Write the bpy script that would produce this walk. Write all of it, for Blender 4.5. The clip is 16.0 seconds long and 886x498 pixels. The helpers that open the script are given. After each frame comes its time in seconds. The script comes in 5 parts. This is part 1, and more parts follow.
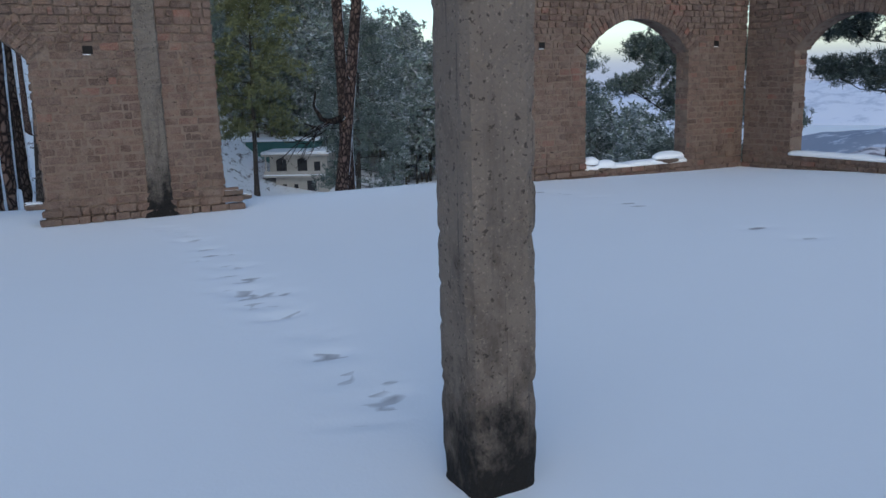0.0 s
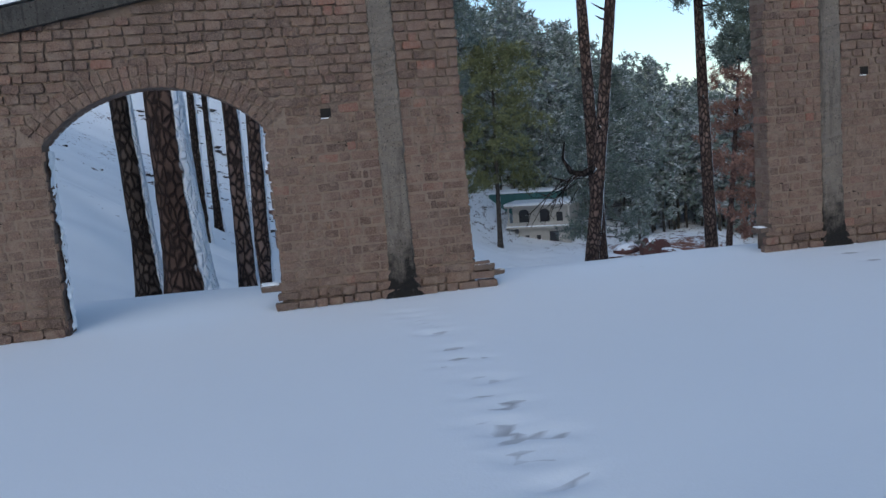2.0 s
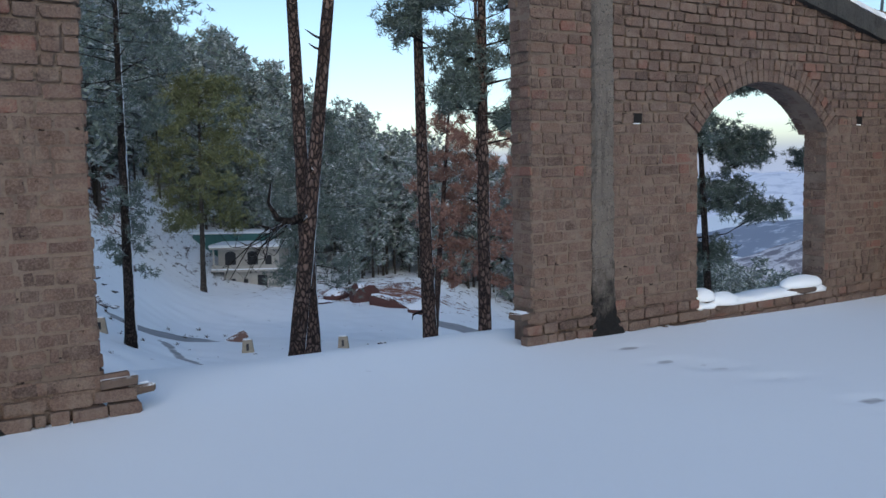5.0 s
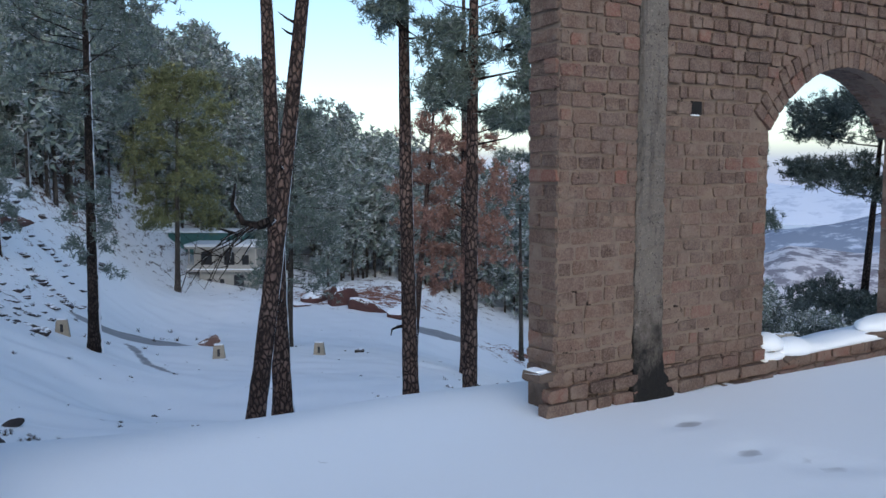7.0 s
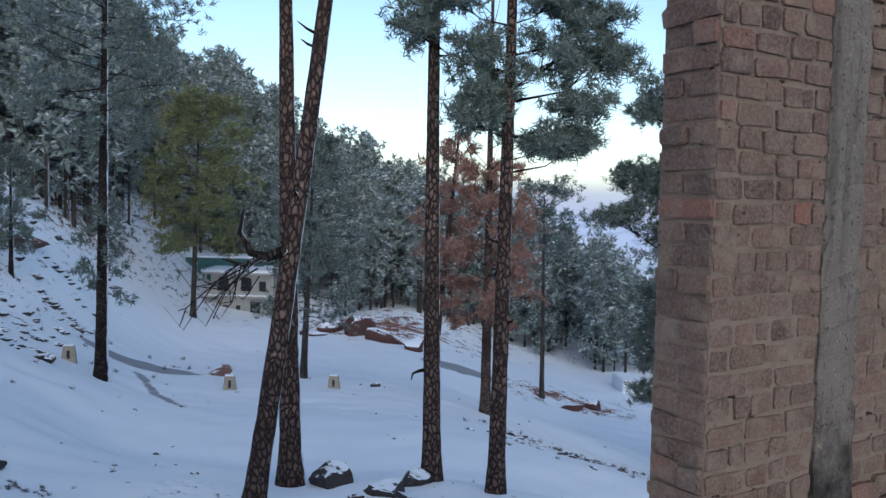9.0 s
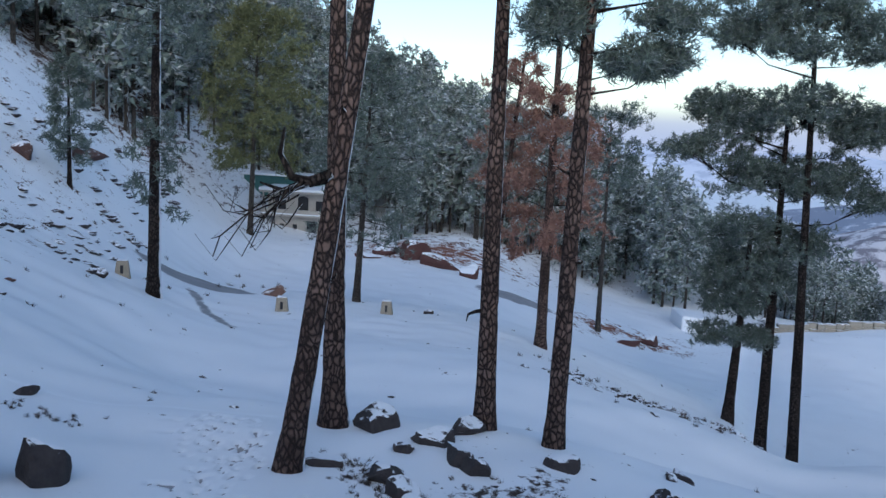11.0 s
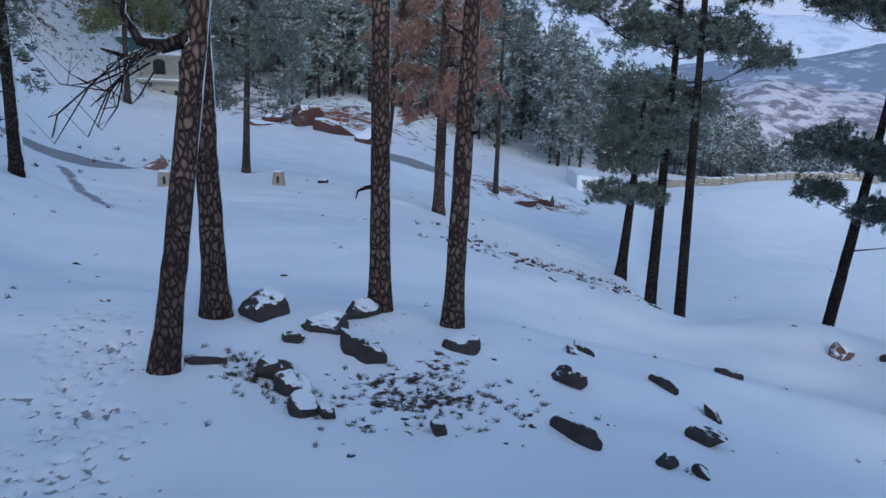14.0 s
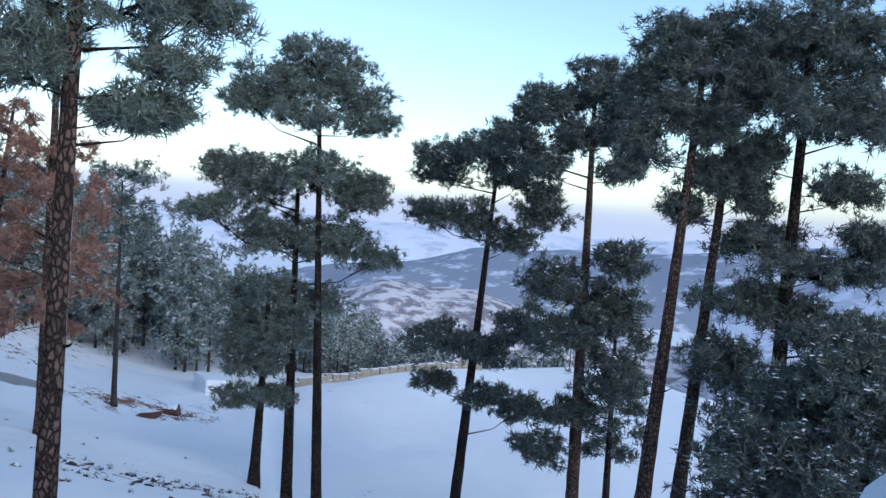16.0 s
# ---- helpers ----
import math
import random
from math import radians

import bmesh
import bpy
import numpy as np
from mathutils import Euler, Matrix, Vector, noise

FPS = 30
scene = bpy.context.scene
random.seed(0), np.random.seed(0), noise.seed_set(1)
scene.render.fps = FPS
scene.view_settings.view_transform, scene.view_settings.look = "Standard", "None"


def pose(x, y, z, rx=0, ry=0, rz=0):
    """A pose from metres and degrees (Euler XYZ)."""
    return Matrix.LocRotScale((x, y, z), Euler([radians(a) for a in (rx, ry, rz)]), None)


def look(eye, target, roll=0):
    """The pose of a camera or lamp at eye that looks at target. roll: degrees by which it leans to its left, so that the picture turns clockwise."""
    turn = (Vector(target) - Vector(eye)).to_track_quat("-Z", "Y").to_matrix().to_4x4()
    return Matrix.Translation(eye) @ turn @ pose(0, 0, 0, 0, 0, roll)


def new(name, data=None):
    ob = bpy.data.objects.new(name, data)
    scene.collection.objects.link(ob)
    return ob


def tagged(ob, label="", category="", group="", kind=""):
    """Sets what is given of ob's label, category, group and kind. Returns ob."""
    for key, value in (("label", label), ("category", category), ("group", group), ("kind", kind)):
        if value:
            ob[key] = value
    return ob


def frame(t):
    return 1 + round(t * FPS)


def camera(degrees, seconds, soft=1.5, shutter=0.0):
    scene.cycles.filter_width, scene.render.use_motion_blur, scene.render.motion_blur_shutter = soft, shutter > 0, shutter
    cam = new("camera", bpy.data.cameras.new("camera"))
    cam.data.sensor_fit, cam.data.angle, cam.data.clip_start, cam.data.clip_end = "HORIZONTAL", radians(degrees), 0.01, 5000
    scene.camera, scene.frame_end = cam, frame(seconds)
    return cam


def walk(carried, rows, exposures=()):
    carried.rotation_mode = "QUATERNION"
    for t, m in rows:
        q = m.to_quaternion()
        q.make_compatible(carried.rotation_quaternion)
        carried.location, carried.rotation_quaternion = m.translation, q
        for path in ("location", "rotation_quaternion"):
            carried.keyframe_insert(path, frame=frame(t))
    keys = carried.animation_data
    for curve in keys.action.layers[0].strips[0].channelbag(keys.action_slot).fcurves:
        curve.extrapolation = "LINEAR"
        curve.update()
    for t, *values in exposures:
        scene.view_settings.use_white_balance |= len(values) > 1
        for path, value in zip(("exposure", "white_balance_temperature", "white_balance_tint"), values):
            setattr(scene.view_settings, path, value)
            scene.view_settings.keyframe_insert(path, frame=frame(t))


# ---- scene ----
cam = camera(56.7, 16.0)
# seconds, x, y, z, yaw, pitch, roll
PATH = [
    (0.0, -0.019, 0.042, 1.491, -0.50, -11.58, 1.48),
    (0.5, -0.115, 0.542, 1.470, 5.83, -9.91, 3.17),
    (1.0, -0.284, 0.970, 1.452, 11.25, -7.87, 3.24),
    (1.5, -0.416, 1.334, 1.521, 13.50, -6.82, 3.98),
    (2.0, -0.515, 1.817, 1.528, 15.91, -7.30, 4.76),
    (2.5, -0.768, 2.265, 1.501, 17.22, -7.70, 4.88),
    (3.0, -0.854, 2.762, 1.489, 15.69, -8.92, 5.65),
    (3.5, -0.932, 3.197, 1.515, 12.02, -8.35, 3.64),
    (4.0, -0.940, 3.760, 1.525, 1.09, -7.22, 1.38),
    (4.5, -0.858, 4.313, 1.521, -3.39, -5.54, 1.87),
    (7.0, -0.715, 6.821, 1.514, -5.10, -5.29, 0.09),
    (7.5, -0.726, 7.328, 1.504, -3.73, -4.62, -0.42),
    (8.0, -0.793, 7.844, 1.522, -3.76, -3.55, -1.38),
    (8.5, -0.783, 8.294, 1.509, -3.89, -2.68, -1.13),
    (11.0, -0.776, 10.695, 1.485, 0.48, -8.65, -2.96),
    (11.5, -0.783, 11.006, 1.502, 6.05, -9.33, -0.69),
    (12.0, -0.857, 11.398, 1.478, 12.15, -11.53, -0.83),
    (12.5, -0.832, 11.581, 1.488, 12.52, -13.21, -1.11),
    (13.0, -0.646, 11.737, 1.484, 7.09, -15.10, -1.77),
    (13.5, -0.554, 11.849, 1.467, 2.76, -16.78, -1.94),
    (14.0, -0.543, 12.047, 1.445, -6.80, -17.84, -2.64),
    (14.5, -0.475, 12.161, 1.442, -11.69, -16.60, -2.83),
    (15.0, -0.266, 12.221, 1.509, -19.55, -8.99, -4.75),
    (15.5, -0.141, 12.234, 1.506, -28.75, -4.01, -4.47),
    (16.0, -0.084, 12.220, 1.500, -32.05, -2.40, -4.10),
]
EXPOSURES = [(0.0, 0.10, 6050, 6), (4.5, 0.20, 6150, 6), (7.0, 0.44, 6150, 7), (8.5, 0.46, 6150, 7), (12.5, 0.42, 5850, 7), (14.5, 0.55, 5850, 7), (16.0, 0.68, 5900, 7)]
walk(cam, [(t, pose(x, y, z, 90 + pitch, roll, yaw)) for t, x, y, z, yaw, pitch, roll in PATH], EXPOSURES)

# ---- sky and light: clear winter evening, the place lies in open shade ----
SUN_EL, SUN_ROT = radians(26), radians(178)
world = bpy.data.worlds.new("sky")
scene.world = world
world.use_nodes = True
wn = world.node_tree.nodes
sky = wn.new("ShaderNodeTexSky")
sky.sky_type, sky.sun_disc, sky.sun_elevation, sky.sun_rotation = "NISHITA", False, SUN_EL, SUN_ROT
sky.air_density, sky.dust_density, sky.ozone_density = 1.0, 1.0, 1.5
world.node_tree.links.new(sky.outputs[0], wn["Background"].inputs[0])
wn["Background"].inputs[1].default_value = 0.15
sun = new("sun", bpy.data.lights.new("sun", "SUN"))
sun.data.energy, sun.data.angle, sun.data.color = 0.6, radians(80), (1.0, 0.95, 0.9)
sun.matrix_world = look((0, 0, 60), (-60 * math.sin(SUN_ROT) / math.tan(SUN_EL), -60 * math.cos(SUN_ROT) / math.tan(SUN_EL), 0))

# ---- materials ----
class Mat:
    """A node material with a Principled shader, and short ways to add nodes."""

    def __init__(self, name, rough=0.8, spec=0.3):
        self.m = bpy.data.materials.new(name)
        self.m.use_nodes = True
        self.n, self.l = self.m.node_tree.nodes, self.m.node_tree.links
        self.p = self.n["Principled BSDF"]
        self.p.inputs["Roughness"].default_value = rough
        self.p.inputs["Specular IOR Level"].default_value = spec
        self.co = self.n.new("ShaderNodeTexCoord").outputs["Object"]

    def add(self, kind, **inputs):
        node = self.n.new(kind)
        for key, value in inputs.items():
            self.put(node.inputs[key.replace("_", " ")], value)
        return node

    def put(self, socket, value):
        if isinstance(value, bpy.types.NodeSocket):
            self.l.new(value, socket)
        else:
            socket.default_value = value

    def world_co(self):
        return self.n.new("ShaderNodeNewGeometry").outputs["Position"]

    def stretch(self, co, scale):
        node = self.add("ShaderNodeMapping", Vector=co)
        node.inputs["Scale"].default_value = scale
        return node.outputs[0]

    def noise(self, co, scale, detail=4, rough=0.55):
        return self.add("ShaderNodeTexNoise", Vector=co, Scale=scale, Detail=detail, Roughness=rough).outputs["Fac"]

    def ramp(self, fac, *stops):
        node = self.add("ShaderNodeValToRGB", Fac=fac)
        els = node.color_ramp.elements
        while len(els) < len(stops):
            els.new(0.5)
        for e, (at, col) in zip(els, stops):
            e.position = at
            e.color = (*col, 1) if len(col) == 3 else col
        return node.outputs["Color"]

    def step(self, fac, lo, hi):
        return self.ramp(fac, (lo, (0, 0, 0)), (hi, (1, 1, 1)))

    def mix(self, fac, a, b, how="MIX"):
        node = self.n.new("ShaderNodeMix")
        node.data_type, node.blend_type = "RGBA", how
        for s, v in ((node.inputs[0], fac), (node.inputs[6], a), (node.inputs[7], b)):
            if isinstance(v, tuple):
                v = (*v, 1)
            self.put(s, v)
        return node.outputs[2]

    def math(self, op, a, b=0.0):
        node = self.n.new("ShaderNodeMath")
        node.operation = op
        self.put(node.inputs[0], a)
        self.put(node.inputs[1], b)
        return node.outputs[0]

    def facing(self, direction):
        """How far the surface faces a world direction, 0 to 1."""
        node = self.n.new("ShaderNodeVectorMath")
        node.operation = "DOT_PRODUCT"
        self.put(node.inputs[0], self.n.new("ShaderNodeNewGeometry").outputs["Normal"])
        node.inputs[1].default_value = Vector(direction).normalized()
        return node.outputs["Value"]

    def color(self, c):
        self.put(self.p.inputs["Base Color"], (*c, 1) if isinstance(c, tuple) else c)
        return self

    def bump(self, height, distance, strength=1.0):
        node = self.add("ShaderNodeBump", Height=height, Distance=distance, Strength=strength)
        old = self.p.inputs["Normal"].links
        if old:
            self.l.new(old[0].from_socket, node.inputs["Normal"])
        self.l.new(node.outputs[0], self.p.inputs["Normal"])
        return self


SNOW = (0.78, 0.81, 0.86)


def make_snow():
    m = Mat("snow", 0.75, 0.25)
    w = m.world_co()
    m.color(m.mix(m.noise(w, 0.35, 3), (0.76, 0.79, 0.84), (0.81, 0.84, 0.88)))
    m.bump(m.noise(w, 2.2, 4), 0.02, 0.3).bump(m.noise(w, 90, 2), 0.003, 0.4)
    return m.m


def make_ground():
    """Snow with earth, scrub and rock showing through where the mask attribute allows."""
    m = Mat("ground_snow", 0.8, 0.2)
    w = m.world_co()
    white = m.mix(m.noise(w, 0.3, 3), (0.76, 0.79, 0.84), (0.81, 0.84, 0.88))
    attr = m.n.new("ShaderNodeAttribute")
    attr.attribute_name = "bare"
    sep = m.n.new("ShaderNodeSeparateColor")
    m.l.new(attr.outputs["Color"], sep.inputs[0])
    flat = m.stretch(w, (1, 1, 2.5))
    patch = m.math("ADD", m.math("MULTIPLY", m.noise(flat, 0.6, 6, 0.62), 0.55), m.math("MULTIPLY", m.noise(flat, 3.4, 5, 0.65), 0.45))
    thr = m.math("ADD", patch, m.math("MULTIPLY", sep.outputs[0], 0.30))
    bare = m.step(thr, 0.665, 0.70)
    earth = m.mix(m.noise(w, 1.4, 5), (0.028, 0.024, 0.024), (0.085, 0.06, 0.05))
    red = m.mix(m.noise(w, 1.1, 5), (0.16, 0.06, 0.04), (0.27, 0.12, 0.075))
    soil = m.mix(sep.outputs[1], earth, red)
    base = m.mix(bare, white, soil)
    # grey for slush and trodden snow; in footprints it also paints the dents' shade
    slush_and_shade = m.mix(m.noise(w, 0.8, 5), (0.20, 0.20, 0.215), (0.36, 0.365, 0.39))
    wet_and_shade = m.step(m.math("ADD", sep.outputs[2], m.math("MULTIPLY", m.noise(w, 0.9, 4), 0.35)), 0.62, 0.72)
    m.color(m.mix(wet_and_shade, base, slush_and_shade))
    m.put(m.p.inputs["Roughness"], m.math("SUBTRACT", 0.85, m.math("MULTIPLY", wet_and_shade, 0.1)))
    m.bump(m.noise(w, 0.9, 4), 0.05, 0.25).bump(m.noise(w, 60, 3), 0.004, 0.3)
    return m.m


def make_brick():
    m = Mat("weathered_brick", 0.92, 0.15)
    w = m.world_co()
    rnd = m.n.new("ShaderNodeObjectInfo").outputs["Random"]
    isl = m.n.new("ShaderNodeNewGeometry").outputs["Random Per Island"]
    pick = m.math("FRACT", m.math("ADD", rnd, m.math("MULTIPLY", isl, 7.31)))
    tone = m.ramp(pick, (0.0, (0.066, 0.043, 0.038)), (0.25, (0.115, 0.075, 0.06)), (0.5, (0.15, 0.096, 0.076)), (0.75, (0.12, 0.08, 0.068)), (0.93, (0.10, 0.064, 0.055)), (0.97, (0.185, 0.085, 0.066)), (1.0, (0.175, 0.095, 0.075)))
    worn = m.mix(m.math("MULTIPLY", m.step(m.noise(w, 7, 6, 0.65), 0.46, 0.68), 0.75), tone, (0.215, 0.165, 0.132))
    region = m.mix(m.math("MULTIPLY", m.step(m.noise(w, 0.9, 5, 0.6), 0.45, 0.7), 0.5), worn, (0.15, 0.115, 0.10))
    dark = m.mix(m.step(m.noise(w, 1.6, 7, 0.7), 0.56, 0.74), region, (0.072, 0.053, 0.046))
    speck = m.mix(m.step(m.noise(w, 75, 3), 0.42, 0.62), dark, (0.26, 0.195, 0.16))
    pits = m.step(m.noise(w, 21, 5, 0.65), 0.64, 0.69)
    m.color(m.mix(m.math("MULTIPLY", pits, 0.8), m.mix(0.35, dark, speck), (0.025, 0.018, 0.015)))
    m.bump(m.noise(w, 14, 7, 0.7), 0.035, 0.9).bump(m.noise(w, 120, 3), 0.003, 0.8)
    return m.m


def make_mortar():
    m = Mat("mud_mortar", 0.95, 0.1)
    w = m.world_co()
    c = m.mix(m.noise(w, 9, 6, 0.65), (0.135, 0.10, 0.082), (0.24, 0.188, 0.155))
    c = m.mix(m.step(m.noise(w, 1.3, 6, 0.65), 0.52, 0.7), c, (0.085, 0.064, 0.054))
    crack = m.step(m.noise(m.stretch(w, (1, 1, 2.2)), 11, 5, 0.6), 0.64, 0.68)
    m.color(m.mix(crack, c, (0.022, 0.016, 0.014)))
    m.bump(m.noise(w, 30, 6, 0.65), 0.02, 0.9)
    return m.m


def make_concrete(name, lo, hi, stain=(0.05, 0.05, 0.05), streak=1.0, damp=0.0):
    m = Mat(name, 0.9, 0.2)
    w = m.world_co()
    base = m.mix(m.noise(w, 6, 6, 0.65), lo, hi)
    pits = m.step(m.noise(w, 70, 2), 0.62, 0.68)
    base = m.mix(m.math("MULTIPLY", pits, 0.45), base, tuple(c * 1.5 for c in hi))
    hollow = m.step(m.noise(w, 48, 3, 0.6), 0.60, 0.66)
    base = m.mix(m.math("MULTIPLY", hollow, 0.75), base, tuple(c * 0.22 for c in lo))
    run = m.step(m.noise(m.stretch(w, (9, 9, 0.7)), 1.0, 5, 0.6), 0.56, 0.74)
    base = m.mix(m.math("MULTIPLY", run, 0.75 * streak), base, stain)
    crack = m.step(m.noise(m.stretch(w, (30, 30, 1.1)), 1.0, 4, 0.6), 0.63, 0.67)
    base = m.mix(m.math("MULTIPLY", crack, 0.6), base, stain)
    blot = m.step(m.noise(m.stretch(w, (1, 1, 0.6)), 4.5, 6, 0.7), 0.56, 0.72)
    base = m.mix(m.math("MULTIPLY", blot, 0.6), base, tuple(0.35 * c for c in lo))
    if damp:
        sep = m.n.new("ShaderNodeSeparateXYZ")
        m.l.new(w, sep.inputs[0])
        rise = m.math("ADD", m.math("DIVIDE", sep.outputs[2], damp), m.math("MULTIPLY", m.noise(m.stretch(w, (1, 1, 0.7)), 8, 7, 0.7), 1.8))
        base = m.mix(m.step(m.math("MULTIPLY", rise, 0.5), 0.50, 0.80), (0.014, 0.013, 0.013), base)
    m.color(base)
    m.bump(m.noise(w, 28, 6, 0.65), 0.03, 0.9).bump(m.noise(m.stretch(w, (14, 14, 0.6)), 1.0, 3), 0.008, 0.25)
    return m.m


def make_bark(name, plate_lo, plate_hi, fissure, scale=1.0, snow=0.8):
    """Pine bark: pale plates parted by dark fissures, with snow driven on to one side."""
    m = Mat(name, 0.95, 0.1)
    w = m.world_co()
    warp = m.add("ShaderNodeVectorMath")
    warp.operation = "MULTIPLY_ADD"
    wob = m.add("ShaderNodeTexNoise", Vector=w, Scale=3.0, Detail=3).outputs["Color"]
    m.put(warp.inputs[0], wob)
    warp.inputs[1].default_value = (0.16, 0.16, 0.16)
    m.put(warp.inputs[2], w)
    vor = m.add("ShaderNodeTexVoronoi", Vector=m.stretch(warp.outputs[0], (1, 1, 0.5)), Scale=10 * scale)
    vor.feature = "DISTANCE_TO_EDGE"
    cell = m.add("ShaderNodeTexVoronoi", Vector=m.stretch(warp.outputs[0], (1, 1, 0.5)), Scale=10 * scale)
    edge = m.ramp(vor.outputs["Distance"], (0.04, (0, 0, 0)), (0.22, (1, 1, 1)))
    sepc = m.n.new("ShaderNodeSeparateColor")
    m.l.new(cell.outputs["Color"], sepc.inputs[0])
    plate = m.mix(m.math("ADD", m.math("MULTIPLY", sepc.outputs[0], 0.6), m.math("MULTIPLY", m.noise(w, 12, 5), 0.4)), plate_lo, plate_hi)
    plate = m.mix(m.step(m.noise(w, 0.8, 4), 0.45, 0.7), plate, tuple(c * 0.55 for c in plate_lo))
    col = m.mix(edge, fissure, plate)
    drift = m.math("ADD", m.facing((0.93, 0.36, 0.0)), m.math("MULTIPLY", m.math("SUBTRACT", m.noise(m.stretch(w, (1, 1, 0.4)), 5, 5), 0.5), 0.55))
    cover = m.step(drift, snow, snow + 0.07)
    m.color(m.mix(cover, col, SNOW))
    m.bump(edge, 0.05, 0.9).bump(m.noise(w, 25, 5), 0.01, 0.6)
    return m.m


def make_needles(name, lo, hi, rime=0.0):
    m = Mat(name, 0.7, 0.25)
    isl = m.n.new("ShaderNodeNewGeometry").outputs["Random Per Island"]
    c = m.mix(isl, lo, hi)
    c = m.mix(m.math("MULTIPLY", m.noise(m.world_co(), 0.25, 2), 0.6), c, lo)
    if rime:
        flat = m.step(m.math("ABSOLUTE", m.facing((0, 0, 1))), 0.35, 0.75)
        c = m.mix(m.math("MULTIPLY", flat, rime), c, SNOW)
    m.color(c)
    return m.m


def make_rock(name, lo, hi, cover=0.5):
    m = Mat(name, 0.9, 0.25)
    w = m.world_co()
    c = m.mix(m.noise(w, 5, 6, 0.65), lo, hi)
    up = m.math("ADD", m.facing((0.1, 0.1, 1)), m.math("MULTIPLY", m.math("SUBTRACT", m.noise(w, 4, 5), 0.5), 0.7))
    m.color(m.mix(m.step(up, cover, cover + 0.08), c, SNOW))
    m.bump(m.noise(w, 9, 6, 0.6), 0.05, 0.8)
    return m.m


def make_plain(name, lo, hi, rough=0.8, scale=6.0, metal=0.0):
    m = Mat(name, rough, 0.3)
    w = m.world_co()
    m.color(m.mix(m.noise(w, scale, 5), lo, hi))
    m.put(m.p.inputs["Metallic"], metal)
    m.bump(m.noise(w, scale * 4, 4), 0.01, 0.4)
    return m.m


M_SNOW, M_GROUND, M_BRICK, M_MORTAR = make_snow(), make_ground(), make_brick(), make_mortar()
M_PILLAR = make_concrete("pillar_concrete", (0.115, 0.095, 0.083), (0.205, 0.172, 0.148), (0.05, 0.045, 0.042), 1.0, 0.8)
M_PILASTER = make_concrete("pilaster_concrete", (0.10, 0.086, 0.076), (0.20, 0.175, 0.153), (0.05, 0.045, 0.04), 1.15, 0.95)
M_COPING = make_concrete("coping_concrete", (0.03, 0.03, 0.03), (0.085, 0.08, 0.075), (0.02, 0.02, 0.02))
M_BARK = make_bark("pine_bark", (0.095, 0.063, 0.054), (0.205, 0.142, 0.12), (0.024, 0.018, 0.017))
M_BARK_DARK = make_bark("dark_pine_bark", (0.03, 0.024, 0.022), (0.085, 0.066, 0.058), (0.010, 0.008, 0.008), 0.9, 0.72)
M_BARK_BIG = make_bark("old_pine_bark", (0.055, 0.036, 0.03), (0.105, 0.068, 0.056), (0.02, 0.014, 0.013), 0.85, 0.55)
M_BARK_GREY = make_bark("grey_bark", (0.08, 0.07, 0.062), (0.16, 0.14, 0.125), (0.03, 0.026, 0.024), 1.2, 0.86)
M_NEEDLE = make_needles("pine_needles", (0.06, 0.088, 0.078), (0.13, 0.165, 0.135), 0.16)
# darker copy of pine_needles: shade within the dense eastern crowns put into colour
M_NEEDLE_SHADED = make_needles("shaded_pine_needles", (0.042, 0.06, 0.054), (0.09, 0.115, 0.098), 0.12)
M_NEEDLE_YELLOW = make_needles("yellowing_needles", (0.10, 0.115, 0.055), (0.19, 0.19, 0.09))
M_NEEDLE_RED = make_needles("dead_needles", (0.19, 0.10, 0.08), (0.36, 0.21, 0.165))
M_ROCK = make_rock("dark_rock", (0.018, 0.016, 0.018), (0.075, 0.065, 0.065), 0.8)
M_ROCK_RED = make_rock("red_rock", (0.10, 0.055, 0.045), (0.19, 0.12, 0.10), 0.55)
M_STONE = make_rock("pale_stone", (0.20, 0.18, 0.15), (0.36, 0.33, 0.28), 0.7)
M_OUTCROP = make_rock("outcrop_rock", (0.05, 0.03, 0.03), (0.14, 0.085, 0.075), 0.5)
M_REDBANK = make_rock("red_earth", (0.06, 0.029, 0.028), (0.13, 0.064, 0.056), 0.5)

# ---- the lie of the land ----
WALL_ANGLE = radians(28)
ORIGIN = Vector((-4.52, 9.18, 0))
ALONG = Vector((math.cos(WALL_ANGLE), math.sin(WALL_ANGLE), 0))
OUT = Vector((-math.sin(WALL_ANGLE), math.cos(WALL_ANGLE), 0))
WALL = Matrix.Translation(ORIGIN) @ Matrix.Rotation(WALL_ANGLE, 4, "Z")
TH = 0.28


def sstep(a, b, v):
    t = np.clip((v - a) / (b - a), 0, 1)
    return t * t * (3 - 2 * t)


def soft(v, k=2.0):
    return k * np.logaddexp(0, v / k)


def bumpy(x, y, scale, seed):
    """Smooth pseudo-random waves of about 1, for any arrays."""
    rng = np.random.RandomState(seed)
    out = 0
    for k in range(7):
        a, f, p = rng.uniform(0, 6.28), scale * rng.uniform(0.6, 1.7), rng.uniform(0, 6.28)
        out = out + np.sin(f * (x * math.cos(a) + y * math.sin(a)) + p + 1.3 * np.sin(f * 0.6 * (y * math.cos(a) - x * math.sin(a)) + p))
    return out / 4.0


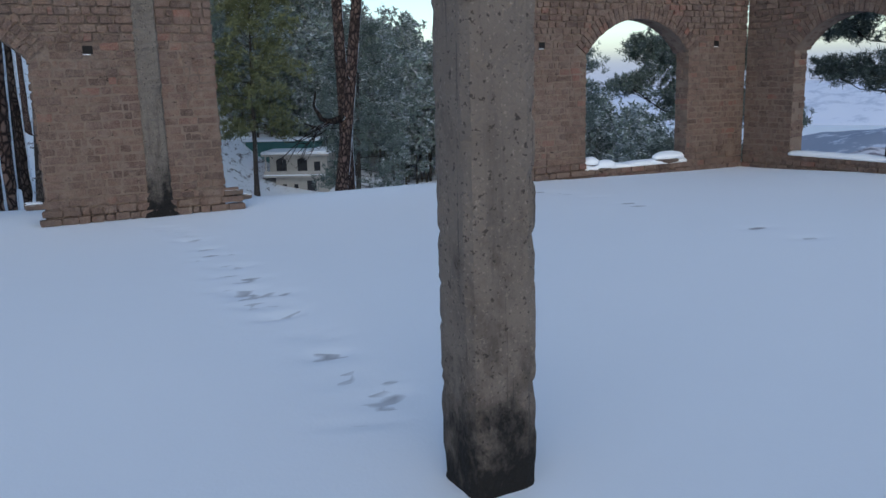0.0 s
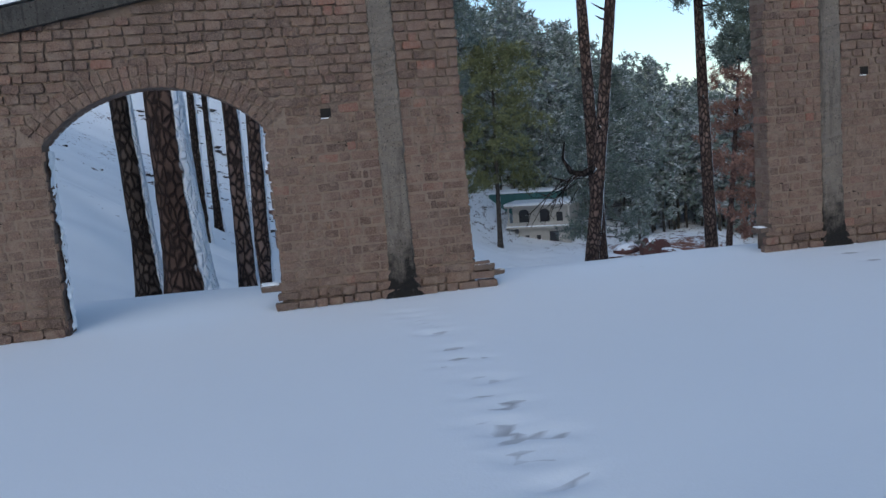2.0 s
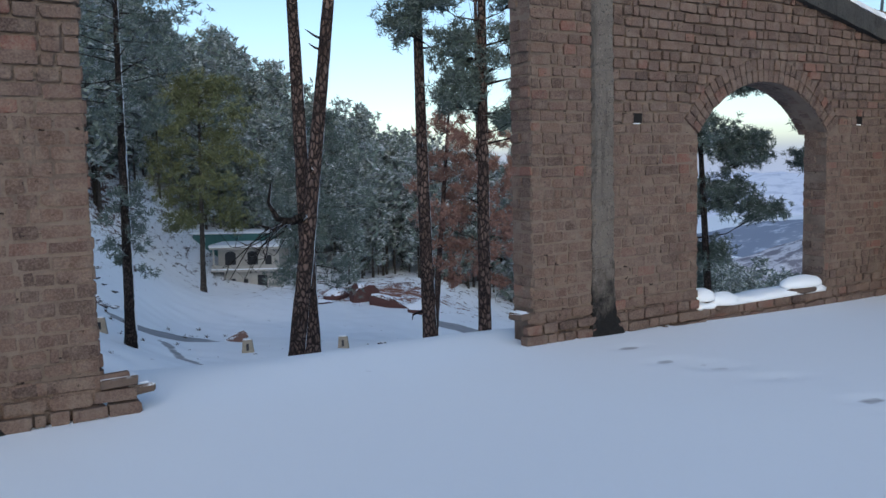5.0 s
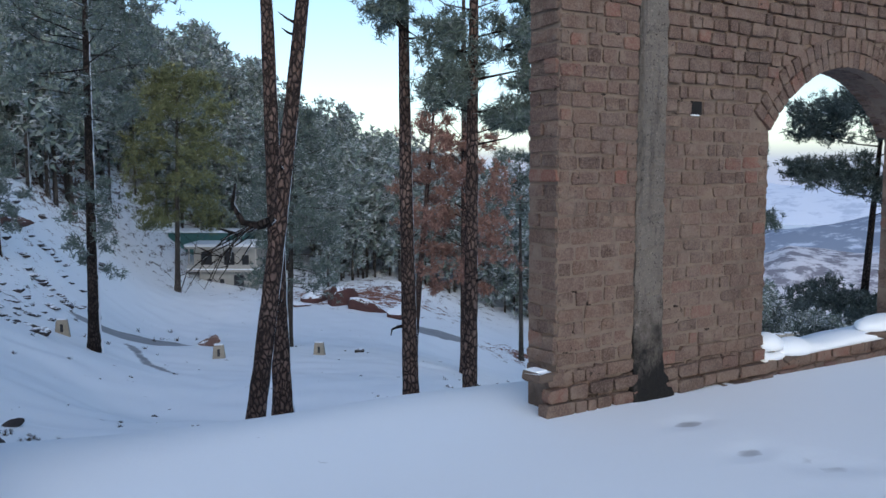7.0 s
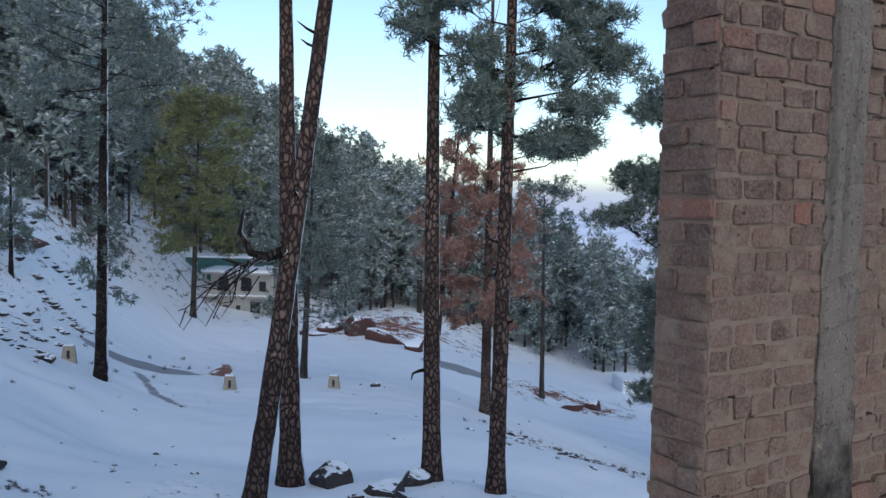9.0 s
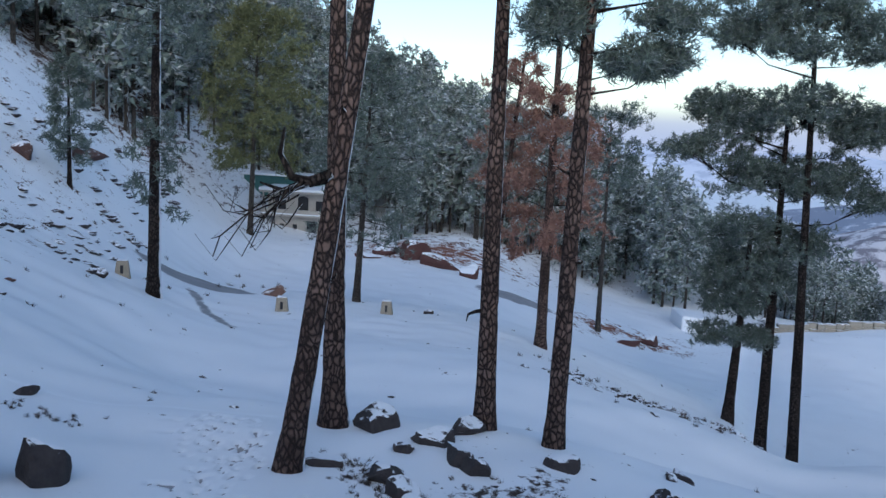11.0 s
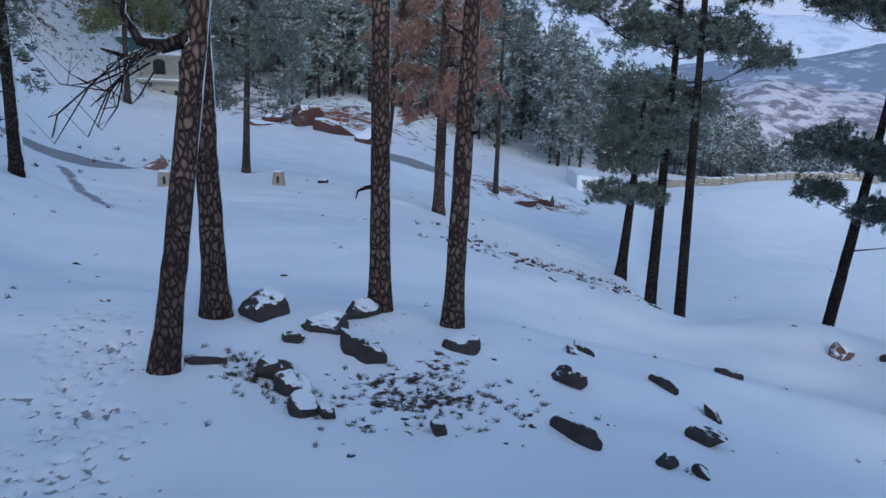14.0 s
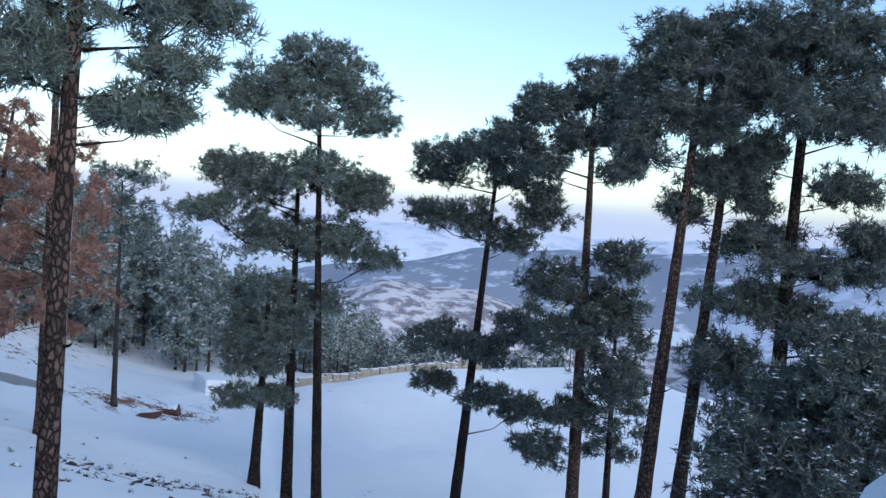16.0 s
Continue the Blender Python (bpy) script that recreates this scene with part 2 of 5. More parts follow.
def ground(x, y):
    """The height of the snow at x, y (numbers or arrays)."""
    x, y = np.asarray(x, float), np.asarray(y, float)
    u = (x - ORIGIN.x) * ALONG.x + (y - ORIGIN.y) * ALONG.y
    w = (x - ORIGIN.x) * OUT.x + (y - ORIGIN.y) * OUT.y
    yy = 82 - soft(82 - np.maximum(y, 4), 4)
    right = 0.25 * soft(x - 2.5, 1.5) * (1 + 0.55 * sstep(37, 58, y))
    land = -5.55 - 0.155 * (yy - 28) - right
    # level field below on the valley side
    land = -20.5 + soft(land + 20.5, 1.5)
    # bank falling from the crest to the level field
    east = x - 0.36 * (y - 12.2)
    land = -20.5 + soft(land - 3.0 * sstep(0.4, 3.4, east) * sstep(36, 56, y) * sstep(40, 24, x) + 20.5, 0.7)
    reach, bearing = np.hypot(x, y - 12), np.arctan2(x, np.maximum(y - 12, 0.1))
    land += 1.1 * np.exp(-(((reach - 30) / 4.5) ** 2)) * sstep(0.42, 0.56, bearing) * sstep(1.3, 1.0, bearing)
    # road bench past the first rise
    land -= 0.9 * np.exp(-(((y - 36 + 0.25 * x) / 4.5) ** 2)) * sstep(24, 6, x) * sstep(-22, -8, x)
    land += 0.45 * np.exp(-(((y - 28.3 + 0.1 * x) / 3.2) ** 2)) * sstep(-9, -4, x) * sstep(22, 12, x)
    # hillside to the west
    start = 9 + 0.22 * soft(y - 30, 4)
    left = 0.5 * soft(-x - start, 1.6)
    left = left + 0.65 * soft(-x - 21 - 0.1 * (y - 60), 3) * sstep(52, 84, y)
    land = land + 40 * np.tanh(left / 40) * sstep(-2, 14, y + 0.2 * x + 6)
    # wooded ridge
    t = sstep(112, 180, y + 25 * sstep(-15, -45, x) + 45 * sstep(32, 52, x) * sstep(105, 116, y))
    land = land * (1 - t) + (-6 - 0.40 * x + 0.05 * soft(x - 35, 5)) * t
    land = land - 0.35 * soft(y - 225, 8) - 0.5 * soft(x - 95, 6)
    land = -150 + soft(land + 150, 20)
    land = 70 - soft(70 - land, 8)
    rough = sstep(1.5, 10, w)
    land = land + rough * (0.16 * bumpy(x, y, 0.5, 3) + 0.07 * bumpy(x, y, 1.7, 5)) + sstep(20, 90, y) * 0.5 * bumpy(x, y, 0.16, 8)
    # terrace on which the walls stand
    lead = sstep(4.5, -1.5, u)
    off = sstep(0.55 + 0.35 * lead, 7 + 9 * lead - 4.8 * sstep(5, 8, u), w)
    off = 1 - (1 - off) * (1 - sstep(12, 21, u)) * (1 - sstep(-5, -16, u))
    top = 0.02 * bumpy(x, y, 0.7, 11)
    top = top - 0.10 * sstep(4, 11, u) * sstep(-3, 0, w)
    return top * (1 - off) + land * off

# ---- building blocks ----
def mesh_of(name, verts, faces, mats, mat_ids=None, smooth=False):
    me = bpy.data.meshes.new(name)
    me.from_pydata([tuple(v) for v in verts], [], faces)
    for m in mats:
        me.materials.append(m)
    if mat_ids is not None:
        me.polygons.foreach_set("material_index", np.asarray(mat_ids, np.int32))
    if smooth:
        me.polygons.foreach_set("use_smooth", [True] * len(me.polygons))
    me.update()
    return me


def tris_mesh(name, verts, mats, mat_ids=None):
    """A mesh of loose triangles: verts is (n, 3, 3)."""
    n = len(verts)
    me = bpy.data.meshes.new(name)
    me.vertices.add(3 * n)
    me.vertices.foreach_set("co", np.asarray(verts, np.float32).ravel())
    me.loops.add(3 * n)
    me.loops.foreach_set("vertex_index", np.arange(3 * n, dtype=np.int32))
    me.polygons.add(n)
    me.polygons.foreach_set("loop_start", np.arange(0, 3 * n, 3, dtype=np.int32))
    for m in mats:
        me.materials.append(m)
    if mat_ids is not None:
        me.polygons.foreach_set("material_index", np.asarray(mat_ids, np.int32))
    me.update(calc_edges=True)
    me.validate()
    return me


def to_mesh(name, bm, material, smooth=False):
    me = bpy.data.meshes.new(name)
    bmesh.ops.recalc_face_normals(bm, faces=bm.faces)
    if smooth:
        for f in bm.faces:
            f.smooth = True
    bm.to_mesh(me)
    bm.free()
    me.materials.append(material)
    return me


def part(name, bm, material, parent, label="", smooth=False):
    ob = new(name, bm if isinstance(bm, bpy.types.Mesh) else to_mesh(name, bm, material, smooth))
    ob.parent = parent
    if label:
        ob["label"] = label
    return ob


def box(bm, lo, hi, bevel=0.0, jitter=0.0, rng=random):
    """A box between two corners, with bevelled and slightly uneven edges."""
    lo, hi = Vector(lo), Vector(hi)
    r = bmesh.ops.create_cube(bm, size=1.0, matrix=Matrix.LocRotScale((lo + hi) / 2, None, hi - lo))
    vs = r["verts"]
    if bevel:
        es = list({e for v in vs for e in v.link_edges})
        b = bmesh.ops.bevel(bm, geom=es, offset=bevel, segments=1, affect="EDGES")
        vs = b["verts"]
    if jitter:
        for v in vs:
            v.co += Vector([rng.uniform(-jitter, jitter) for _ in range(3)])
    return vs


def prism(bm, outline, w0, w1):
    """A flat outline of (u, z) made solid from depth w0 to w1."""
    a = [bm.verts.new((u, w0, z)) for u, z in outline]
    b = [bm.verts.new((u, w1, z)) for u, z in outline]
    bm.faces.new(a)
    bm.faces.new(b[::-1])
    for i in range(len(a)):
        j = (i + 1) % len(a)
        bm.faces.new((a[j], a[i], b[i], b[j]))


def tube(path, radii, sides, twist=0.0, wobble=0.0, rng=None):
    """Vertices and faces of a tapered tube along a path."""
    verts, faces = [], []
    for k, p in enumerate(path):
        p = Vector(p)
        d = (Vector(path[min(k + 1, len(path) - 1)]) - Vector(path[max(k - 1, 0)])).normalized()
        side = d.cross(Vector((0.3, 1, 0.1))).normalized()
        up = side.cross(d)
        for s in range(sides):
            a = 2 * math.pi * s / sides
            r = radii[k] * (1 + (rng.uniform(-wobble, wobble) if rng else 0))
            verts.append(p + (side * math.cos(a) + up * math.sin(a)) * r)
    for k in range(len(path) - 1):
        for s in range(sides):
            t = (s + 1) % sides
            faces.append((k * sides + s, k * sides + t, (k + 1) * sides + t, (k + 1) * sides + s))
    faces.append(tuple(range(sides))[::-1])
    faces.append(tuple((len(path) - 1) * sides + s for s in range(sides)))
    return verts, faces


# ---- ground: one sheet from the terrace to the horizon ----
def lines(*spans):
    out = []
    for a, b, step in spans:
        out += list(np.arange(a, b, step))
    return out


def grow(start, end, first, rate):
    out, p, s = [], start, first
    while p < end:
        p += s
        s *= rate
        out.append(p)
    return out


GX = sorted([-v for v in grow(30, 4000, 0.8, 1.12)] + lines((-30, -6.2, 0.4), (-6.2, 1.4, 0.06), (1.4, 4.2, 0.1), (4.2, 42, 0.45)) + grow(42, 4000, 0.8, 1.12))
GY = sorted([-v for v in grow(3, 4000, 0.8, 1.25)] + lines((-3, 3.2, 0.4), (3.2, 12.4, 0.06), (12.4, 20.2, 0.25), (20.2, 28.6, 0.08), (28.6, 60, 0.3), (60, 130, 0.7)) + grow(130, 4000, 1.2, 1.1))
gx, gy = np.meshgrid(np.array(GX), np.array(GY))
gz = ground(gx, gy)
trodden_shade = np.zeros_like(gz)


def dent(x, y, rx, ry, turn, depth, mark=1.0):
    """Tread a footprint into the snow sheet and mark where its shade is painted."""
    i0, i1 = np.searchsorted(GX, (x - 0.6, x + 0.6))
    j0, j1 = np.searchsorted(GY, (y - 0.6, y + 0.6))
    dx, dy = gx[j0:j1, i0:i1] - x, gy[j0:j1, i0:i1] - y
    c, s = math.cos(turn), math.sin(turn)
    q = ((dx * c + dy * s) / rx) ** 2 + ((dy * c - dx * s) / ry) ** 2
    gz[j0:j1, i0:i1] += depth * (-np.exp(-q ** 3) + 0.05 * np.exp(-(q - 2.2) ** 2))
    trodden_shade[j0:j1, i0:i1] = np.maximum(trodden_shade[j0:j1, i0:i1], mark * np.exp(-q ** 2))


rngf = random.Random(5)
TRAIL = [(-2.96, 9.0), (-2.84, 8.72), (-2.72, 8.47), (-2.54, 8.15), (-2.26, 7.73), (-2.07, 7.35), (-1.78, 6.88), (-1.58, 6.37), (-1.53, 6.02), (-1.4, 5.89), (-1.22, 5.84), (-1.43, 5.75), (-1.28, 5.56), (-1.05, 5.3), (-0.79, 4.86), (-0.62, 4.5), (-0.42, 4.1), (-0.26, 3.87), (-0.35, 3.68)]
for x, y in TRAIL:
    turn = rngf.uniform(0.4, 0.8)
    for k in range(3):
        dent(x + rngf.gauss(0, 0.07), y + rngf.gauss(0, 0.06), rngf.uniform(0.09, 0.2), rngf.uniform(0.04, 0.07), turn + rngf.uniform(-0.3, 0.3), rngf.uniform(0.007, 0.013))
for x, y in [(2.31, 9.51), (3.36, 7.36), (3.08, 7.9), (1.97, 10.38), (2.24, 9.74), (1.22, 11.58), (1.35, 11.03), (1.6, 10.89), (1.68, 10.75)]:
    dent(x, y, 0.2, 0.1, rngf.uniform(0.2, 0.7), 0.012)
for k in range(230):
    q = rngf.random()
    x = -3.75 - 1.7 * q + rngf.gauss(0, 0.5)
    dent(x, 20.4 + 8 * q, 0.06, 0.10, rngf.uniform(-0.5, 0.5), 0.06, 1.3)

NX, NY = len(GX), len(GY)
bare = np.zeros((NY, NX, 4), np.float32)
bare[..., 3] = 1
u_, w_ = (gx - ORIGIN.x) * ALONG.x + (gy - ORIGIN.y) * ALONG.y, (gx - ORIGIN.x) * OUT.x + (gy - ORIGIN.y) * OUT.y
hill = sstep(2, 9, -gx - 10 - 0.22 * np.maximum(gy - 30, 0)) * sstep(26, 40, gy)
near_knoll = np.exp(-(((gx - 0.2) / 2.6) ** 2 + ((gy - 24.6) / 1.9) ** 2))
scrub = np.exp(-(((gx - 10) / 5) ** 2 + ((gy - 47) / 3.5) ** 2))
cut = np.exp(-(((gx + 2) / 13) ** 2 + ((gy - 109) / 7) ** 2)) + np.exp(-(((gx - 18) / 9) ** 2 + ((gy - 92) / 5) ** 2)) * 0.8
wood = sstep(108, 125, gy + 25 * sstep(-15, -45, gx)) * sstep(600, 300, gy)
bare[..., 0] = np.clip(0.10 + 0.24 * hill + 0.30 * near_knoll + 0.40 * scrub + 0.70 * cut + 0.30 * wood, 0, 1) * sstep(4, 12, w_) * sstep(400, 200, gy)
bare[..., 1] = np.clip(1.3 * cut + 0.25 * hill, 0, 1)
bare[..., 2] = 0.8 * np.exp(-(((gx + 17.6 + 0.15 * (gy - 66)) / 5.0) ** 2 + ((gy - 66) / 3.0) ** 2) ** 2) + 0.6 * np.exp(-((gx + 15.2 - 0.5 * (58 - gy)) / 0.8) ** 2) * sstep(46, 50, gy) * sstep(64, 60, gy) + 0.85 * np.exp(-(((gx - 6.5) / 4.5) ** 2 + ((gy - 92) / 3.0) ** 2) ** 2) + 0.50 * trodden_shade
idx = np.arange(NX * NY).reshape(NY, NX)
quads = np.stack([idx[:-1, :-1], idx[:-1, 1:], idx[1:, 1:], idx[1:, :-1]], -1).reshape(-1, 4)
gm = bpy.data.meshes.new("ground")
gm.vertices.add(NX * NY)
gm.vertices.foreach_set("co", np.stack([gx, gy, gz], -1).astype(np.float32).ravel())
gm.loops.add(quads.size)
gm.loops.foreach_set("vertex_index", quads.astype(np.int32).ravel())
gm.polygons.add(len(quads))
gm.polygons.foreach_set("loop_start", np.arange(0, quads.size, 4, dtype=np.int32))
gm.update(calc_edges=True)
gm.polygons.foreach_set("use_smooth", [True] * len(quads))
gm.color_attributes.new("bare", "FLOAT_COLOR", "POINT").data.foreach_set("color", bare.ravel())
gm.materials.append(M_GROUND)
tagged(new("ground", gm), "snow-covered ground sloping away with a trail of footprints", "ground", kind="structure")

# ---- walls of the ruin ----
COURSE = 0.096
SPRING = 1.82
ROOF_L = lambda u: 3.21 + 0.2 * (u + 0.32)
ROOF_R = lambda u: 3.27 - 0.21 * (u - 8.94)


class Arch:
    """A segmental arch over an opening from a to b."""

    def __init__(self, a, b, rise, ring=0.24):
        self.a, self.b, self.ring = a, b, ring
        half = (b - a) / 2
        self.r = (half * half + rise * rise) / (2 * rise)
        self.cu, self.cz = (a + b) / 2, SPRING + rise - self.r
        self.half = math.asin(half / self.r)

    def curve(self, n=24):
        return [(self.cu + self.r * math.sin(t), self.cz + self.r * math.cos(t)) for t in np.linspace(-self.half, self.half, n)]

    def gap(self, z):
        """The stretch of a course at z that opening and ring take up."""
        if z < SPRING - 0.02:
            return (self.a, self.b)
        ro = self.r + self.ring
        d = z - self.cz
        if d >= ro:
            return None
        h = math.sqrt(ro * ro - d * d)
        h = min(h, ro * math.sin(self.half + 0.02))
        return (self.cu - h, self.cu + h)


def brick_mesh(k):
    """One worn brick, 1 long, 1 deep, 1 high, with its face towards -y."""
    rng = random.Random(k)
    bm = bmesh.new()
    c = 0.045
    j = lambda s: rng.uniform(-s, s)
    ring = []
    for x, z in ((-0.5, -0.5), (0.5, -0.5), (0.5, 0.5), (-0.5, 0.5)):
        cx, cz = rng.uniform(0.02, 0.10), rng.uniform(0.05, 0.30)
        ends = [(x - math.copysign(cx, x), z), (x, z - math.copysign(cz, z))]
        ring += ends if x * z < 0 else ends[::-1]
    back = [bm.verts.new((x, 0.5, z)) for x, z in ring]
    mid = [bm.verts.new((x + j(0.03), -0.46 + j(0.02), z + j(0.07))) for x, z in ring]
    front = [bm.verts.new((x * (1 - c * 0.8) + j(0.025), -0.5 + j(0.02), z * (1 - 2.0 * c) + j(0.07))) for x, z in ring]
    hub = bm.verts.new((j(0.2), -0.505 + j(0.02), j(0.15)))
    for i in range(8):
        n = (i + 1) % 8
        bm.faces.new((back[i], back[n], mid[n], mid[i]))
        bm.faces.new((mid[i], mid[n], front[n], front[i]))
        bm.faces.new((front[i], front[n], hub))
    return to_mesh("brick", bm, M_BRICK)


BRICKS = [brick_mesh(k) for k in range(12)]
BRICK_DATA = []
for me in BRICKS:
    BRICK_DATA.append((np.array([v.co[:] for v in me.vertices]), [tuple(p.vertices) for p in me.polygons]))


def lay(slots, wall, near, keep=300):
    """Lay bricks: the nearest as objects of their own, the rest as one mesh. A slot is a matrix in the wall's own space."""
    slots = sorted(slots, key=lambda m: (m.translation - near).length)
    rng = random.Random(len(slots))
    verts, faces = [], []
    for i, m in enumerate(slots):
        k = rng.randrange(len(BRICKS))
        if i < keep:
            ob = new("brick", BRICKS[k])
            ob.parent = wall
            ob.matrix_basis = m
        else:
            n = len(verts)
            a = np.array(m)
            verts += list(BRICK_DATA[k][0] @ a[:3, :3].T + a[:3, 3])
            faces += [tuple(n + q for q in f) for f in BRICK_DATA[k][1]]
    if verts:
        ob = new("bricks_beyond", mesh_of("bricks_beyond", verts, faces, [M_BRICK]))
        ob.parent = wall
        tagged(ob, kind="stuff")


def course_slots(spans, z, rng, w0=0.0, depth=0.10, high=COURSE, proud=0.012, lengths=(0.12, 0.25)):
    """Brick places along one course, face at w0 looking to -w."""
    out = []
    for a, b in spans:
        u = a
        while u < b - 0.03:
            l = rng.uniform(*lengths) * (0.55 if rng.random() < 0.3 else 1)
            if b - (u + l) < 0.09:
                l = b - u
            g = rng.uniform(0.010, 0.028)
            p = (proud if isinstance(proud, float) else proud(u)) + rng.uniform(-0.006, 0.006)
            m = Matrix.Translation((u + l / 2, w0 - p + depth / 2, z + high / 2 + rng.uniform(-0.007, 0.007) + 0.006 * math.sin(u * 1.9 + z * 3))) @ Matrix.Rotation(rng.uniform(-0.028, 0.028), 4, "Y") @ Matrix.Rotation(rng.uniform(-0.04, 0.04), 4, "Z") @ Matrix.Diagonal((l - g, depth, high - rng.uniform(0.010, 0.026), 1))
            out.append(m)
            u += l
    return out


def cut_spans(a, b, gaps):
    spans = [(a, b)]
    for g in gaps:
        if g:
            nxt = []
            for s, e in spans:
                if g[0] > s:
                    nxt.append((s, min(e, g[0])))
                if g[1] < e:
                    nxt.append((max(s, g[1]), e))
            spans = [q for q in nxt if q[1] - q[0] > 0.05]
    return spans


def reveal(u, side, z0, z1, rng, depth=TH):
    """Bricks on the end face of a pier at u; side -1 faces -u."""
    out = []
    z = z0
    turn = Matrix.Rotation(radians(90 if side > 0 else -90), 4, "Z")
    k = 0
    while z < z1:
        cuts = (0.0, depth) if k % 2 else (0.0, depth * rng.uniform(0.4, 0.6), depth)
        for p, q in zip(cuts, cuts[1:]):
            m = Matrix.Translation((u + side * (rng.uniform(-0.012, 0.02) - 0.047), (p + q) / 2, z + COURSE / 2 + rng.uniform(-0.006, 0.006))) @ turn @ Matrix.Rotation(rng.uniform(-0.04, 0.04), 4, "Y") @ Matrix.Rotation(rng.uniform(-0.06, 0.06), 4, "Z") @ Matrix.Diagonal((q - p - rng.uniform(0.006, 0.02), 0.10, COURSE - rng.uniform(0.008, 0.024), 1))
            out.append(m)
        z += COURSE
        k += 1
    return out


def voussoirs(arch, rng, depth=TH):
    """Two rings of wedge bricks on edge over the opening."""
    out = []
    n = 30
    for ring, (r0, r1) in enumerate(((arch.r, arch.r + 0.12), (arch.r + 0.12, arch.r + arch.ring))):
        for i in range(n):
            t = arch.half * (2 * (i + 0.5) / n - 1)
            r = (r0 + r1) / 2
            wide = 2 * arch.half * r / n
            p = Matrix.Translation((arch.cu + r * math.sin(t), 0.05 - 0.012 - rng.uniform(0, 0.012), arch.cz + r * math.cos(t)))
            out.append(p @ Matrix.Rotation(t, 4, "Y") @ Matrix.Diagonal((wide - 0.012, 0.10, r1 - r0 - 0.01, 1)))
            if ring == 0:
                for w in (0.16, 0.29):
                    q = Matrix.Translation((arch.cu + (r0 + 0.05) * math.sin(t), w, arch.cz + (r0 + 0.05) * math.cos(t))) @ Matrix.Rotation(t, 4, "Y")
                    out.append(q @ Matrix.Diagonal((wide - 0.012, 0.12, 0.10, 1)))
    return out


